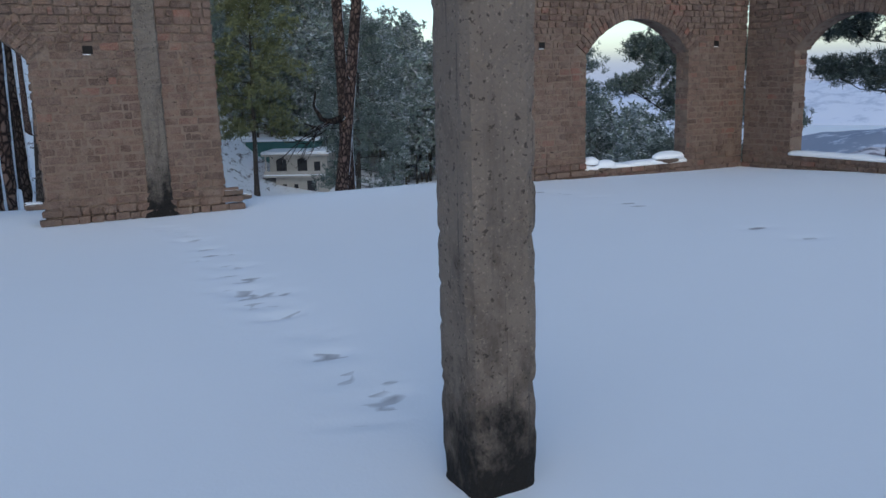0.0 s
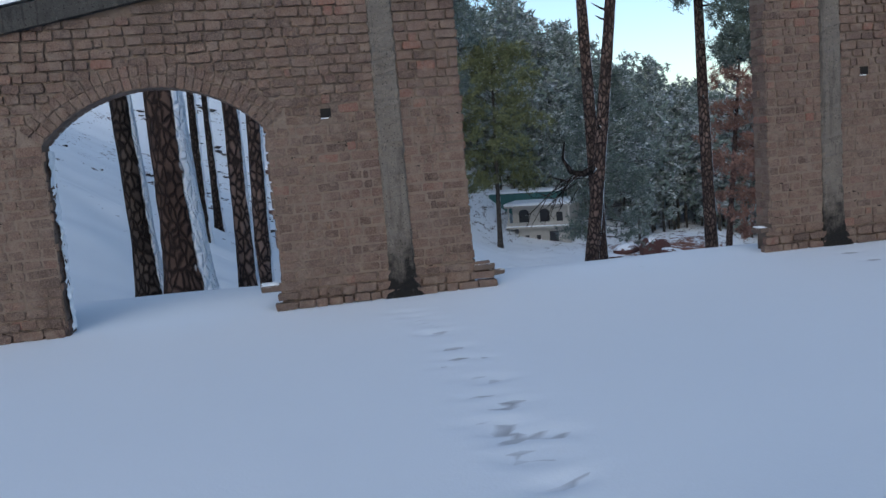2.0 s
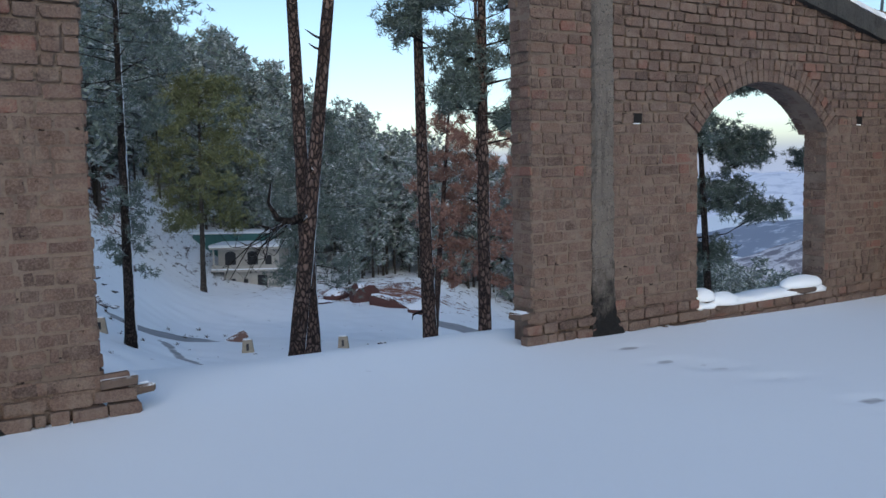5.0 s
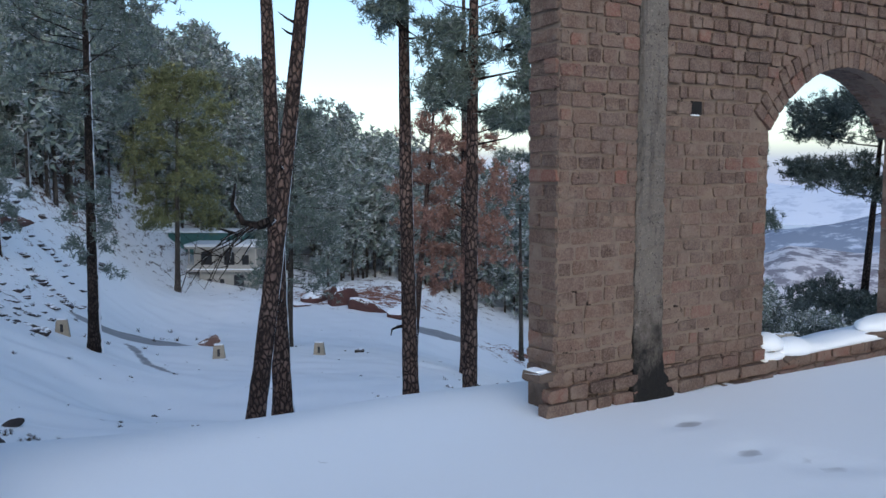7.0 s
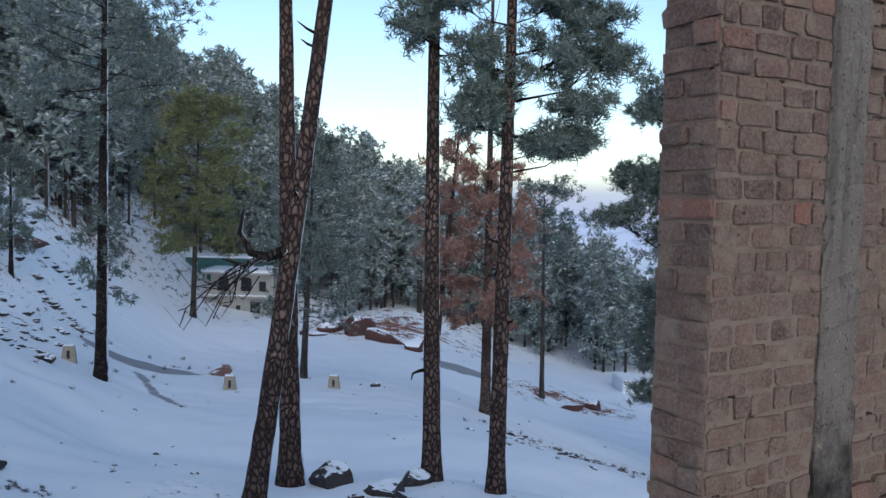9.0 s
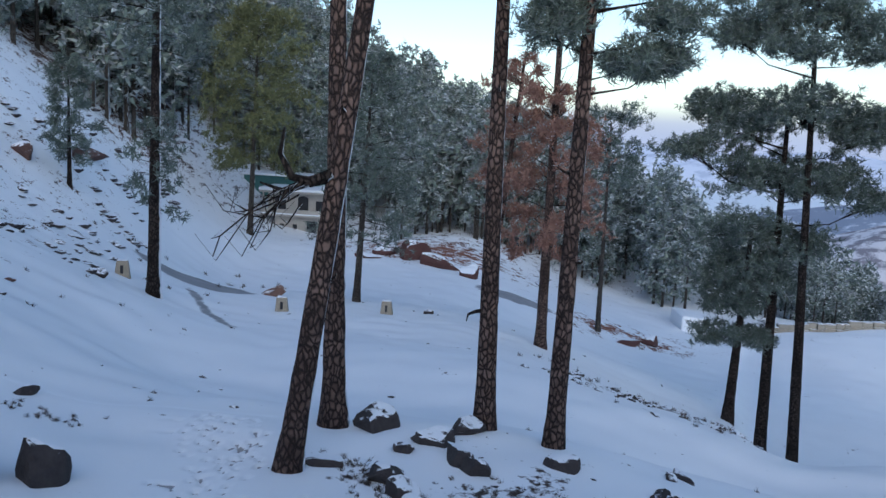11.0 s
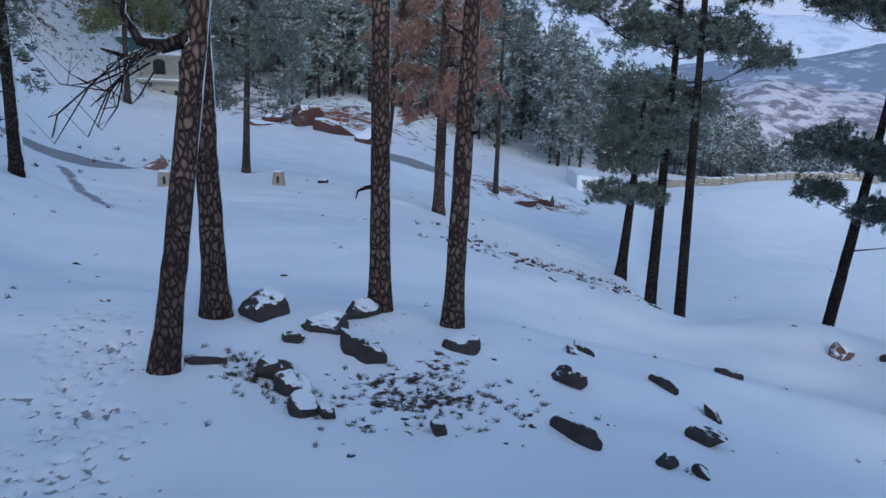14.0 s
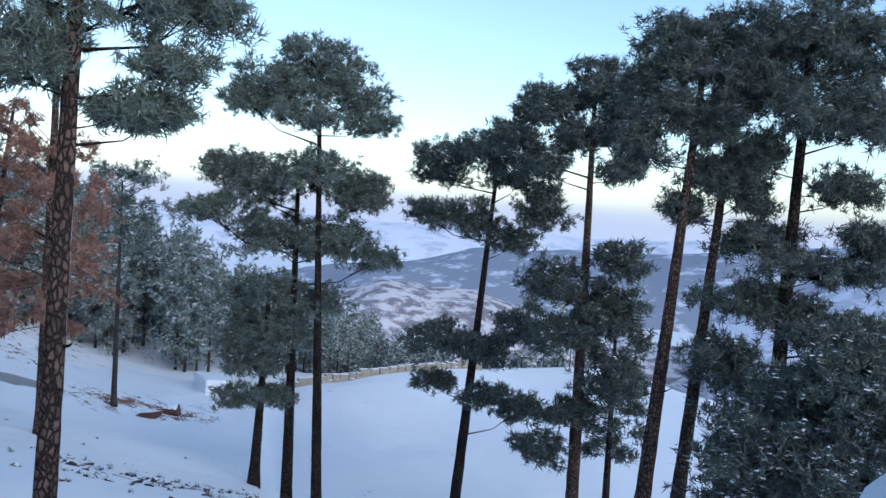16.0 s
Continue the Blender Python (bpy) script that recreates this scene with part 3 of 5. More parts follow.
def build_wall(name, label, matrix, a, b, roof, arches, ends, plinths, near, seed, holes=(), pilaster=None, z0=-0.4):
    wall = tagged(new(name), label, "wall", kind="structure")
    wall.matrix_world = matrix
    rng = random.Random(seed)
    pts = [(a, z0)]
    for arch in arches:
        pts += [(arch.a, z0), *arch.curve(), (arch.b, z0)]
    pts += [(b, z0), (b, roof(b)), (a, roof(a))]
    bm = bmesh.new()
    e0, e1 = (0.006 if ends[0] else 0.0), (0.006 if ends[1] else 0.0)
    prism(bm, [(min(max(u, a + e0), b - e1), z) for u, z in pts], 0.004, TH)
    part("masonry_core", bm, M_MORTAR, wall, "crumbling mud mortar between the bricks")
    slots = []
    k = 0
    z = -0.10
    while z < max(roof(a), roof(b)):
        zm = z + COURSE / 2
        gaps = [arch.gap(zm) for arch in arches]
        gaps += [(h[0] - 0.05, h[0] + 0.06) for h in holes if abs(zm - h[1]) < 0.075]
        if pilaster:
            gaps.append((pilaster[0] + 0.01, pilaster[1] - 0.01))
        spans = []
        for s, e in cut_spans(a, b, gaps):
            if roof((s + e) / 2) < zm + 0.04:
                lo, hi = s, e
                while hi - lo > 0.04:
                    mid = (lo + hi) / 2
                    if (roof(lo) > zm + 0.04) == (roof(mid) > zm + 0.04):
                        lo = mid
                    else:
                        hi = mid
                s, e = (s, lo) if roof(s) > roof(e) else (hi, e)
                if min(roof(s), roof(e)) < zm - 0.12 and max(roof(s), roof(e)) < zm:
                    continue
            if e - s > 0.05:
                spans.append((s, e))
        def rough(u, z=z):
            open_joint = float(sstep(1.75, 2.3, z)) * (0.35 + 0.65 * float(sstep(pilaster[0] if pilaster else 0, (pilaster[0] if pilaster else 0) + 0.5, u) if b > 5.5 else 1.0))
            patch = max(0.0, noise.noise(Vector((u * 1.3, z * 1.6, seed * 3.0))))
            return 0.0035 + 0.024 * open_joint + 0.010 * patch + (0.012 if z < 0.25 else 0.0)

        slots += course_slots(spans, z, rng, proud=rough)
        z += COURSE
        k += 1
    for arch in arches:
        slots += voussoirs(arch, rng)
        slots += reveal(arch.a, 1, -0.05, SPRING - 0.03, rng) + reveal(arch.b, -1, -0.05, SPRING - 0.03, rng)
    if ends[0]:
        slots += reveal(a, -1, 0.2, roof(a) - 0.1, rng)
    if ends[1]:
        slots += reveal(b, 1, 0.2, roof(b) - 0.1, rng)
    for p0, p1, pz, out in plinths:
        z = -0.12
        while z < pz - 0.02:
            slots += course_slots([(p0, p1)], z, rng, w0=-out, depth=out + 0.02, proud=0.0, lengths=(0.14, 0.3))
            z += COURSE * 1.05
            out -= 0.022
            p0 += 0.025
            p1 -= 0.025
    for hu, hz in holes:
        # the core stays uncut: a near-black block paints the hole's shade
        bm = bmesh.new()
        box(bm, (hu - 0.05, -0.006, hz - 0.045), (hu + 0.055, 0.02, hz + 0.045))
        part("putlog_shade_block", bm, M_HOLE_SHADE, wall, "near-black block painted as the shade in a small square hole")
        bm = bmesh.new()
        box(bm, (hu - 0.05, -0.012, hz - 0.055), (hu + 0.03, 0.012, hz - 0.045), 0.004)
        part("snow_on_ledge", bm, M_SNOW, wall, "pinch of snow in the hole")
    if pilaster:
        p0, p1, top = pilaster
        bm = bmesh.new()
        rows = 80
        prev = None
        for i in range(rows + 1):
            zz = z0 + (top - z0) * i / rows
            flare = 0.07 * math.exp(-max(zz, 0) / 0.15)
            f = [rng.uniform(-0.010, 0.010) for _ in range(6)]
            ring = [bm.verts.new(c) for c in ((p0 - flare + f[0], 0.03, zz), (p0 - flare + f[1], -0.012 - flare, zz), (p0 + 0.02 + f[2], -0.028 - flare + f[3], zz), (p1 - 0.02 + f[4], -0.028 - flare + f[5], zz), (p1 + flare + f[2], -0.012 - flare, zz), (p1 + flare + f[3], 0.03, zz))]
            if prev:
                for q in range(5):
                    bm.faces.new((prev[q], prev[q + 1], ring[q + 1], ring[q]))
            prev = ring
        part("pilaster", bm, M_PILASTER, wall, "rough grey concrete pilaster stained black at its foot")
    return wall, slots, near


M_HOLE_SHADE = make_plain("hole_shade", (0.005, 0.004, 0.004), (0.012, 0.010, 0.009))
ARCH_W, ARCH_E, ARCH_S = Arch(-1.97, 0.10, 0.47), Arch(7.69, 9.80, 0.54), Arch(1.0, 3.0, 0.52)
walls = [
    build_wall("wall_north_1", "weathered brick wall with a low arch and a concrete pilaster", WALL, -3.5, 2.10, ROOF_L, [ARCH_W], (False, True), [(-0.02, 2.36, 0.26, 0.09), (-3.5, -1.95, 0.24, 0.07)], Vector((1, 0, 1.2)), 1, [(0.70, 1.93)], (1.20, 1.46, 3.4)),
    build_wall("wall_north_2", "weathered brick wall with an arched window and a concrete pilaster", WALL, 5.62, 11.10, ROOF_R, [ARCH_E], (True, False), [(5.46, 7.74, 0.24, 0.09), (7.7, 11.1, 0.10, 0.05)], Vector((6.4, 0, 1.3)), 2, [(6.87, 1.96), (10.4, 1.98)], (6.30, 6.56, 3.75)),
]
EAST = WALL @ Matrix.Translation((11.1, 0, 0)) @ Matrix.Rotation(radians(-90), 4, "Z")
walls.append(build_wall("wall_east", "weathered brick side wall with an arched window", EAST, 0.03, 6.0, lambda u: 2.9, [ARCH_S], (False, False), [(0.05, 6.0, 0.12, 0.06)], Vector((1, 0, 1)), 3))


def coping(name, a, b, roof):
    """The sloping concrete beam along the gable with snow lying on it."""
    beam = tagged(new(name), "black weathered concrete coping beam capped with snow", "coping", kind="structure")
    beam.matrix_world = WALL
    rng = random.Random(name)
    for nm, lo, hi, w0, w1, mat, lab in (("beam", 0.0, 0.26, -0.10, TH + 0.06, M_COPING, ""), ("snow_cap", 0.26, 0.34, -0.06, TH + 0.03, M_SNOW, "thin cap of snow")):
        bm = bmesh.new()
        prev = None
        n = 40
        for i in range(n + 1):
            u = a + (b - a) * i / n
            z = roof(u)
            j = lambda: rng.uniform(-0.012, 0.012)
            ring = [bm.verts.new(c) for c in ((u, w0 + j(), z + lo), (u, w1 + j(), z + lo), (u, w1 + j(), z + hi - 0.03 + j()), (u, (w0 + w1) / 2, z + hi + j()), (u, w0 + j(), z + hi - 0.03 + j()))]
            if prev:
                for q in range(5):
                    r = (q + 1) % 5
                    bm.faces.new((prev[q], prev[r], ring[r], ring[q]))
            else:
                bm.faces.new(ring)
            prev = ring
        bm.faces.new(prev[::-1])
        part(nm, bm, mat, beam, lab)


coping("coping_1", -3.6, 2.1, ROOF_L)
coping("coping_2", 5.6, 11.3, ROOF_R)

# ---- free-standing pillar in the court ----
def pillar():
    ob = tagged(new("concrete_pillar"), "square weathered concrete pillar with a dark damp foot standing in snow", "pillar")
    ob.matrix_world = Matrix.Translation((0.145, 2.93, 0)) @ Matrix.Rotation(WALL_ANGLE, 4, "Z")
    rng = random.Random(4)
    h, n = 0.139, 5
    bm = bmesh.new()
    prev = None
    for i in range(150):
        z = -0.3 + 3.6 * i / 149
        pts = []
        for side in range(4):
            for k in range(n):
                t = 2 * k / n - 1
                x, y = ((t, -1), (1, t), (-t, 1), (-1, -t))[side]
                chip = 0.012 if k == 0 else 0.0
                q = h - chip + 0.004 * noise.noise(Vector((side * 9 + k * 3.1, z * 9, 0))) + rng.uniform(-0.0012, 0.0012)
                q -= 0.020 * max(0.0, noise.noise(Vector((side * 5.0, z * 9, 2.0))) + 0.5 * noise.noise(Vector((side * 7.0, z * 31, 4.0))) - 0.05) if k == 0 else 0.0
                q *= 1 - 0.03 * math.exp(-max(z, 0) / 0.1)
                pts.append(bm.verts.new((x * q, y * q, z)))
        if prev:
            for k in range(4 * n):
                m = (k + 1) % (4 * n)
                bm.faces.new((prev[k], prev[m], pts[m], pts[k]))
        prev = pts
    bm.faces.new(prev)
    part("shaft", bm, M_PILLAR, ob)


pillar()

# ---- trees ----
CROWN_CACHE = {}


def unit(v):
    return v / np.maximum(np.linalg.norm(v, axis=-1, keepdims=True), 1e-6)


def crown_tris(rng, centres, dirs, per, length, width):
    """Needles as thin triangles round the twig ends."""
    n = len(centres)
    c = np.repeat(centres, per, 0)
    d = unit(np.repeat(dirs, per, 0) * 0.55 + unit(rng.normal(size=(n * per, 3))))
    ln = length * rng.uniform(0.6, 1.15, (n * per, 1))
    side = unit(np.cross(d, rng.normal(size=(n * per, 3)))) * width
    c = c + rng.normal(size=c.shape) * length * 0.18
    return np.stack([c - side, c + side, c + d * ln], 1)


def snow_tris(rng, centres, per, size):
    n = len(centres)
    c = np.repeat(centres, per, 0) + rng.normal(size=(n * per, 3)) * size * 0.6 + np.array([0, 0, size * 0.5])
    a = rng.uniform(0, 6.28, n * per)
    out = []
    for k in range(3):
        b = a + k * 2.1 + rng.uniform(-0.4, 0.4, n * per)
        out.append(c + size * np.stack([np.cos(b), np.sin(b), rng.uniform(-0.35, 0.2, n * per)], -1))
    return np.stack(out, 1)


def pine(x, y, r, h, label, lean=(0, 0), bend=(0, 0), bark=None, crown=None, seed=0, needles=None, snow=0.15, sides=20, rings=46, sink=0.25, flare=1.35, stubs=0, group="pine trees", name="pine_tree", tuft=(22, 0.24, 0.012), limbs=None, lobes=None, clump=(9, 0.2)):
    """A pine: tapered trunk leaning by lean at its top, limbs, and a crown of needle tufts.
    crown: (bottom, top, radius, limbs, tufts a limb, flat), heights in metres above the foot.
    lobes: masses of foliage (x, y, z, radius, half height) about the foot, each on a limb of its own."""
    rng = np.random.RandomState(seed)
    prng = random.Random(seed)
    z = float(ground(x, y))
    tree = tagged(new(name), label, "tree", group)
    tree.location = (x, y, z)

    def axis(q):
        t = q / h
        return Vector((lean[0] * t + bend[0] * math.sin(math.pi * t), lean[1] * t + bend[1] * math.sin(math.pi * t), q))

    hs = [-sink + (h * 0.97 + sink) * (i / (rings - 1)) ** 1.25 for i in range(rings)]
    rad = [max(0.02, r * (1 - 0.75 * max(q, 0) / h) * (1 + (flare - 1) * math.exp(-max(q, 0) / (1.6 * r + 0.15)))) for q in hs]
    v, f = tube([axis(q) for q in hs], rad, sides, wobble=0.05, rng=prng)
    part("trunk", mesh_of("trunk", v, f, [bark or M_BARK], smooth=True), None, tree)

    def limb(path, r0, lv=None, lf=None, name="limb"):
        """A tapering branch; without lists to add to it becomes a part of its own."""
        own = lv is None
        if own:
            lv, lf = [], []
        n = len(lv)
        a, b = tube(path, [r0 * (1 - 0.8 * k / (len(path) - 1)) for k in range(len(path))], 5)
        lv.extend(a)
        lf.extend([tuple(n + i for i in q) for q in b])
        if own:
            part(name, mesh_of(name, lv, lf, [M_BARK_DARK], smooth=True), None, tree)

    for _ in range(stubs):
        q = prng.uniform(0.12, 0.6) * h
        a = prng.uniform(0, 6.28)
        p = axis(q)
        d = Vector((math.cos(a), math.sin(a), prng.uniform(-0.1, 0.5)))
        rr = r * (1 - 0.75 * q / h)
        limb([p, p + d * (rr + 0.12), p + d * (rr + prng.uniform(0.15, 0.4)) + Vector((0, 0, 0.05))], 0.045, name="branch_stub")
    tris, ids = [], []
    for c in (crown if isinstance(crown, list) else [crown] if crown else []):
        lo, hi, radius, count, tufts, flat = c
        cs, ds = [], []
        for k in range(count):
            t = (k + prng.random()) / count
            q = lo + (hi - lo) * t
            reach = radius * (0.35 + 0.65 * math.sin(math.pi * min(1, 0.18 + 0.8 * t)) ** 0.8) * prng.uniform(0.65, 1.15)
            a = k * 2.4 + prng.uniform(-0.5, 0.5)
            p0 = axis(min(q, h * 0.96))
            up = flat * prng.uniform(0.0, 1.8) + 0.8 * (t - 0.35)
            d = Vector((math.cos(a), math.sin(a), up)).normalized()
            droop = Vector((0, 0, -0.10 * reach * prng.random()))
            pts = [p0 + d * reach * s + droop * s * s + Vector((prng.gauss(0, 0.04), prng.gauss(0, 0.04), prng.gauss(0, 0.04))) * reach * s for s in (0, 0.3, 0.6, 0.85, 1.0)]
            lv, lf = [], []
            limb(pts, max(0.018, 0.009 * reach + 0.010), lv, lf)
            hubs = [pts[4]]
            for s in (0.5, 0.75, 0.9):
                i = min(3, int(s * 4))
                off = Vector((prng.gauss(0, 1), prng.gauss(0, 1), 0.5 + 0.9 * prng.random())) * reach * 0.16
                hubs.append(pts[i].lerp(pts[i + 1], prng.random()) + off)
            for _ in range(tufts):
                base = prng.choice(hubs)
                spread = min(0.115 * reach + 0.08, 0.62)
                cs.append([base.x + prng.gauss(0, spread), base.y + prng.gauss(0, spread), base.z + prng.gauss(0.25 * spread, spread * 0.75)])
                ds.append([d.x * 0.5, d.y * 0.5, 0.75])
            for _ in range(3):
                s = prng.uniform(0.4, 0.9)
                i = min(3, int(s * 4))
                b0 = pts[i]
                b1 = b0 + Vector((prng.gauss(0, 1), prng.gauss(0, 1), 0.5 + prng.random())).normalized() * reach * 0.3
                limb([b0, b0.lerp(b1, 0.5), b1], 0.012 + 0.003 * reach, lv, lf)
            part("limb", mesh_of("limb", lv, lf, [M_BARK_DARK], smooth=True), None, tree)
        cs, ds = np.array(cs), np.array(ds)
        t = crown_tris(rng, cs, ds, *tuft)
        tris.append(t)
        ids.append(np.zeros(len(t), int))
        if snow:
            pick = rng.uniform(size=len(cs)) < snow * (0.4 + 1.2 * (cs[:, 2] - lo) / max(hi - lo, 1))
            if pick.any():
                t = snow_tris(rng, cs[pick], 3, tuft[1] * 0.34)
                tris.append(t)
                ids.append(np.ones(len(t), int))
    if lobes:
        cs, ds = [], []
        for lx, ly, lz, lr, lh in lobes:
            lr, lh = 1.06 * lr, 1.06 * lh
            hub = Vector((lx, ly, lz))
            root = axis(min(max(lz - 0.35 * math.hypot(lx, ly) - 0.3 * lh, 0.1 * h), h * 0.96))
            lv, lf = [], []
            knee = root.lerp(hub, 0.55) + Vector((0, 0, -0.12 * (hub - root).length))
            limb([root, root.lerp(knee, 0.5), knee, hub], max(0.02, 0.012 * (hub - root).length + 0.012), lv, lf)
            for k in range(int(9 * lr * lh) + 12):
                d = Vector((prng.gauss(0, 1), prng.gauss(0, 1), prng.gauss(0.25, 0.8))).normalized()
                q = prng.uniform(0.1, 1.08) ** 0.6
                c = hub + Vector((d.x * lr * q, d.y * lr * q, max(d.z, -0.45) * lh * q))
                if k % 2 == 0:
                    limb([knee.lerp(hub, prng.uniform(0.2, 1.0)), hub.lerp(c, 0.55) + Vector((0, 0, -0.08)), c], 0.016 + 0.006 * lr, lv, lf)
                for _ in range(clump[0]):
                    cs.append([c.x + prng.gauss(0, clump[1]), c.y + prng.gauss(0, clump[1]), c.z + prng.gauss(0, clump[1] * 0.6)])
                    ds.append([d.x * 0.7, d.y * 0.7, 0.55])
            part("limb", mesh_of("limb", lv, lf, [M_BARK_DARK], smooth=True), None, tree)
        cs, ds = np.array(cs), np.array(ds)
        t = crown_tris(rng, cs, ds, *tuft)
        tris.append(t)
        ids.append(np.zeros(len(t), int))
        high = (cs[:, 2] - cs[:, 2].min()) / max(np.ptp(cs[:, 2]), 1)
        pick = rng.uniform(size=len(cs)) < snow * (0.3 + high ** 2)
        if pick.any():
            t = snow_tris(rng, cs[pick] + np.array([0, 0, 0.1]), 3, tuft[1] * 0.36)
            tris.append(t)
            ids.append(np.ones(len(t), int))
    if limbs:
        for path, r0 in limbs:
            limb([Vector(p) for p in path], r0)
    if tris:
        part("crown", tris_mesh("crown", np.concatenate(tris), [needles or M_NEEDLE, M_SNOW], np.concatenate(ids)), None, tree, "needle crown dusted with snow")
    return tree


NEAR = "tall pine with plated reddish bark rising from snowy ground"
BROKEN = [(((0.62, 0, 5.5), (0.3, -0.2, 5.38), (0.0, -0.3, 5.45), (-0.2, -0.35, 5.85), (-0.12, -0.4, 6.3)), 0.13), (((0.3, -0.2, 5.38), (-0.1, -0.3, 5.2), (-0.5, -0.5, 5.35)), 0.08)]
brk = random.Random(77)
for _ in range(11):
    p0 = Vector((brk.uniform(-0.45, 0.3), -0.35, brk.uniform(5.0, 5.5)))
    p2 = p0 + Vector((brk.uniform(-1.3, -0.2), brk.uniform(-0.6, 0.4), brk.uniform(-1.3, -0.2)))
    p1 = p0.lerp(p2, 0.5) + Vector((brk.uniform(-0.4, 0.2), brk.uniform(-0.2, 0.2), brk.uniform(-0.3, 0.5)))
    p3 = p2 + Vector((brk.uniform(-0.4, 0.2), 0, brk.uniform(0.1, 0.5)))
    BROKEN.append(((p0, p1, p2, p3), 0.018))
    BROKEN.append(((p1, p1.lerp(p2, 0.6) + Vector((-0.1, 0.1, 0.15)), p2 + Vector((brk.uniform(-0.3, 0.3), 0.2, 0.45))), 0.011))
DARK = "dark-barked pine trunk with snow driven on one side"
pine(-3.45, 25.15, 0.225, 21, "pine trunk leaning across its neighbour, rooted on a snowy knoll", (2.4, 0.3), (0.15, 0), crown=(14, 21, 3.2, 26, 26, 0.4), seed=1, stubs=6, flare=1.4, limbs=BROKEN)
pine(-3.03, 28.3, 0.255, 22, NEAR, (-0.45, 0), crown=(14.5, 22, 3.2, 24, 24, 0.4), seed=2, stubs=5, flare=1.5)
pine(0.36, 28.5, 0.225, 20, NEAR, (-0.1, 0), (-0.1, 0), crown=(12.6, 20, 2.6, 22, 22, 0.4), seed=3, stubs=4, limbs=[(((0, 0, 2.75), (-0.35, -0.1, 2.72), (-0.52, -0.15, 2.66), (-0.55, -0.15, 2.5)), 0.06)])
pine(1.82, 27.6, 0.205, 19, "slender pine with plated bark and low green limbs", (0.17, 0), crown=(13, 19, 2.6, 24, 36, 0.3), seed=4, stubs=3, snow=0.06, tuft=(20, 0.26, 0.016), clump=(10, 0.17), lobes=[(1.0, -0.1, 11.4, 0.89, 0.61), (1.8, -0.0, 11.0, 0.89, 0.71), (2.3, -0.1, 10.1, 0.58, 0.61), (1.0, -0.5, 10.0, 0.79, 0.71), (1.6, -0.3, 9.0, 0.69, 0.5), (1.7, 0.0, 8.2, 0.58, 0.4), (0.9, -0.1, 8.2, 0.58, 0.4), (-0.7, 0.0, 10.2, 0.58, 0.61), (-0.7, 0.1, 8.7, 0.58, 0.5), (-0.5, -0.1, 9.4, 0.58, 0.5), (-2.0, 0.4, 10.7, 0.48, 0.71), (-1.2, 0.1, 11.4, 0.69, 0.5)])
pine(-8.9, 22.1, 0.34, 20, DARK, (-0.08, -0.06), bark=M_BARK_DARK, crown=(13, 20, 3, 20, 20, 0.4), seed=5, flare=1.7)
pine(-8.24, 13.33, 0.34, 20, "massive old pine with a bark scar and a band of snow", (-0.45, -0.1), bark=M_BARK_BIG, crown=(13, 20, 4, 20, 20, 0.4), seed=6, sides=28)
pine(-9.76, 14.4, 0.225, 18, DARK, (-0.6, -0.3), bark=M_BARK_DARK, crown=(12, 18, 3, 18, 20, 0.4), seed=7, flare=1.6)
pine(-7.86, 14.5, 0.165, 17, DARK, (0.08, 0.05), bark=M_BARK, crown=(12, 17, 3, 18, 20, 0.4), seed=8)
pine(-9.1, 17.25, 0.19, 17, DARK, (0.5, 0.3), bark=M_BARK, crown=(11, 17, 3, 18, 20, 0.4), seed=9)
pine(-18.5, 30.0, 0.22, 16, DARK, (0.2, 0), bark=M_BARK_DARK, crown=(8, 16, 3, 20, 20, 0.3), seed=10)
pine(-20.3, 34.0, 0.2, 16, DARK, bark=M_BARK_DARK, crown=(8, 16, 3, 20, 20, 0.3), seed=11)
pine(-15.4, 31.7, 0.23, 17, DARK, (0.9, 0.5), bark=M_BARK_GREY, crown=(9, 17, 3, 20, 20, 0.3), seed=12)
pine(-19.6, 38.6, 0.21, 17, DARK, (-0.5, 0), bark=M_BARK_DARK, crown=(9, 17, 3, 20, 20, 0.3), seed=13)
pine(-12.35, 24.7, 0.17, 16, DARK, (-0.2, 0), bark=M_BARK_DARK, crown=(10, 16, 3, 20, 20, 0.3), seed=14)
MID = (12, 0.42, 0.035)
BARE = []
for k in range(34):
    q, a, l = brk.uniform(13, 25), brk.uniform(0, 6.28), brk.uniform(1.2, 2.8)
    d = Vector((math.cos(a), math.sin(a), brk.uniform(0.5, 1.2))).normalized()
    p0 = Vector((-0.15 * q / 27, 0, q))
    BARE.append(((p0, p0 + d * l * 0.5 + Vector((0, 0, -0.08)), p0 + d * l + Vector((0, 0, 0.25))), 0.035))
pine(-15.9, 53.0, 0.34, 26, "lone dark pine with a broad snow-dusted crown on the slope", (0.3, 0), bark=M_BARK_DARK, crown=[(4.5, 9, 1.6, 14, 12, 0.1), (12.5, 26, 4.2, 46, 34, 0.35)], seed=15, snow=0.25, tuft=MID)
pine(5.5, 60.0, 0.34, 27, "dying pine with rust-brown needles and bare upper twigs", (-0.15, 0), crown=(5.5, 15, 2.9, 30, 36, 0.3), seed=16, needles=M_NEEDLE_RED, snow=0.03, tuft=MID, stubs=14, limbs=BARE)
pine(2.2, 63.5, 0.28, 18, "leaning pine sapling with rusty needles", (1.6, 0), crown=(7, 17, 2.2, 24, 24, 0.3), seed=17, needles=M_NEEDLE_RED, snow=0.03, tuft=MID)
pine(14.8, 89.6, 0.26, 21, "slim pale pine with a small umbrella crown", (-0.3, 0), bark=M_BARK_GREY, crown=(14.5, 21, 3.6, 30, 30, 0.25), seed=18, snow=0.25, tuft=MID)
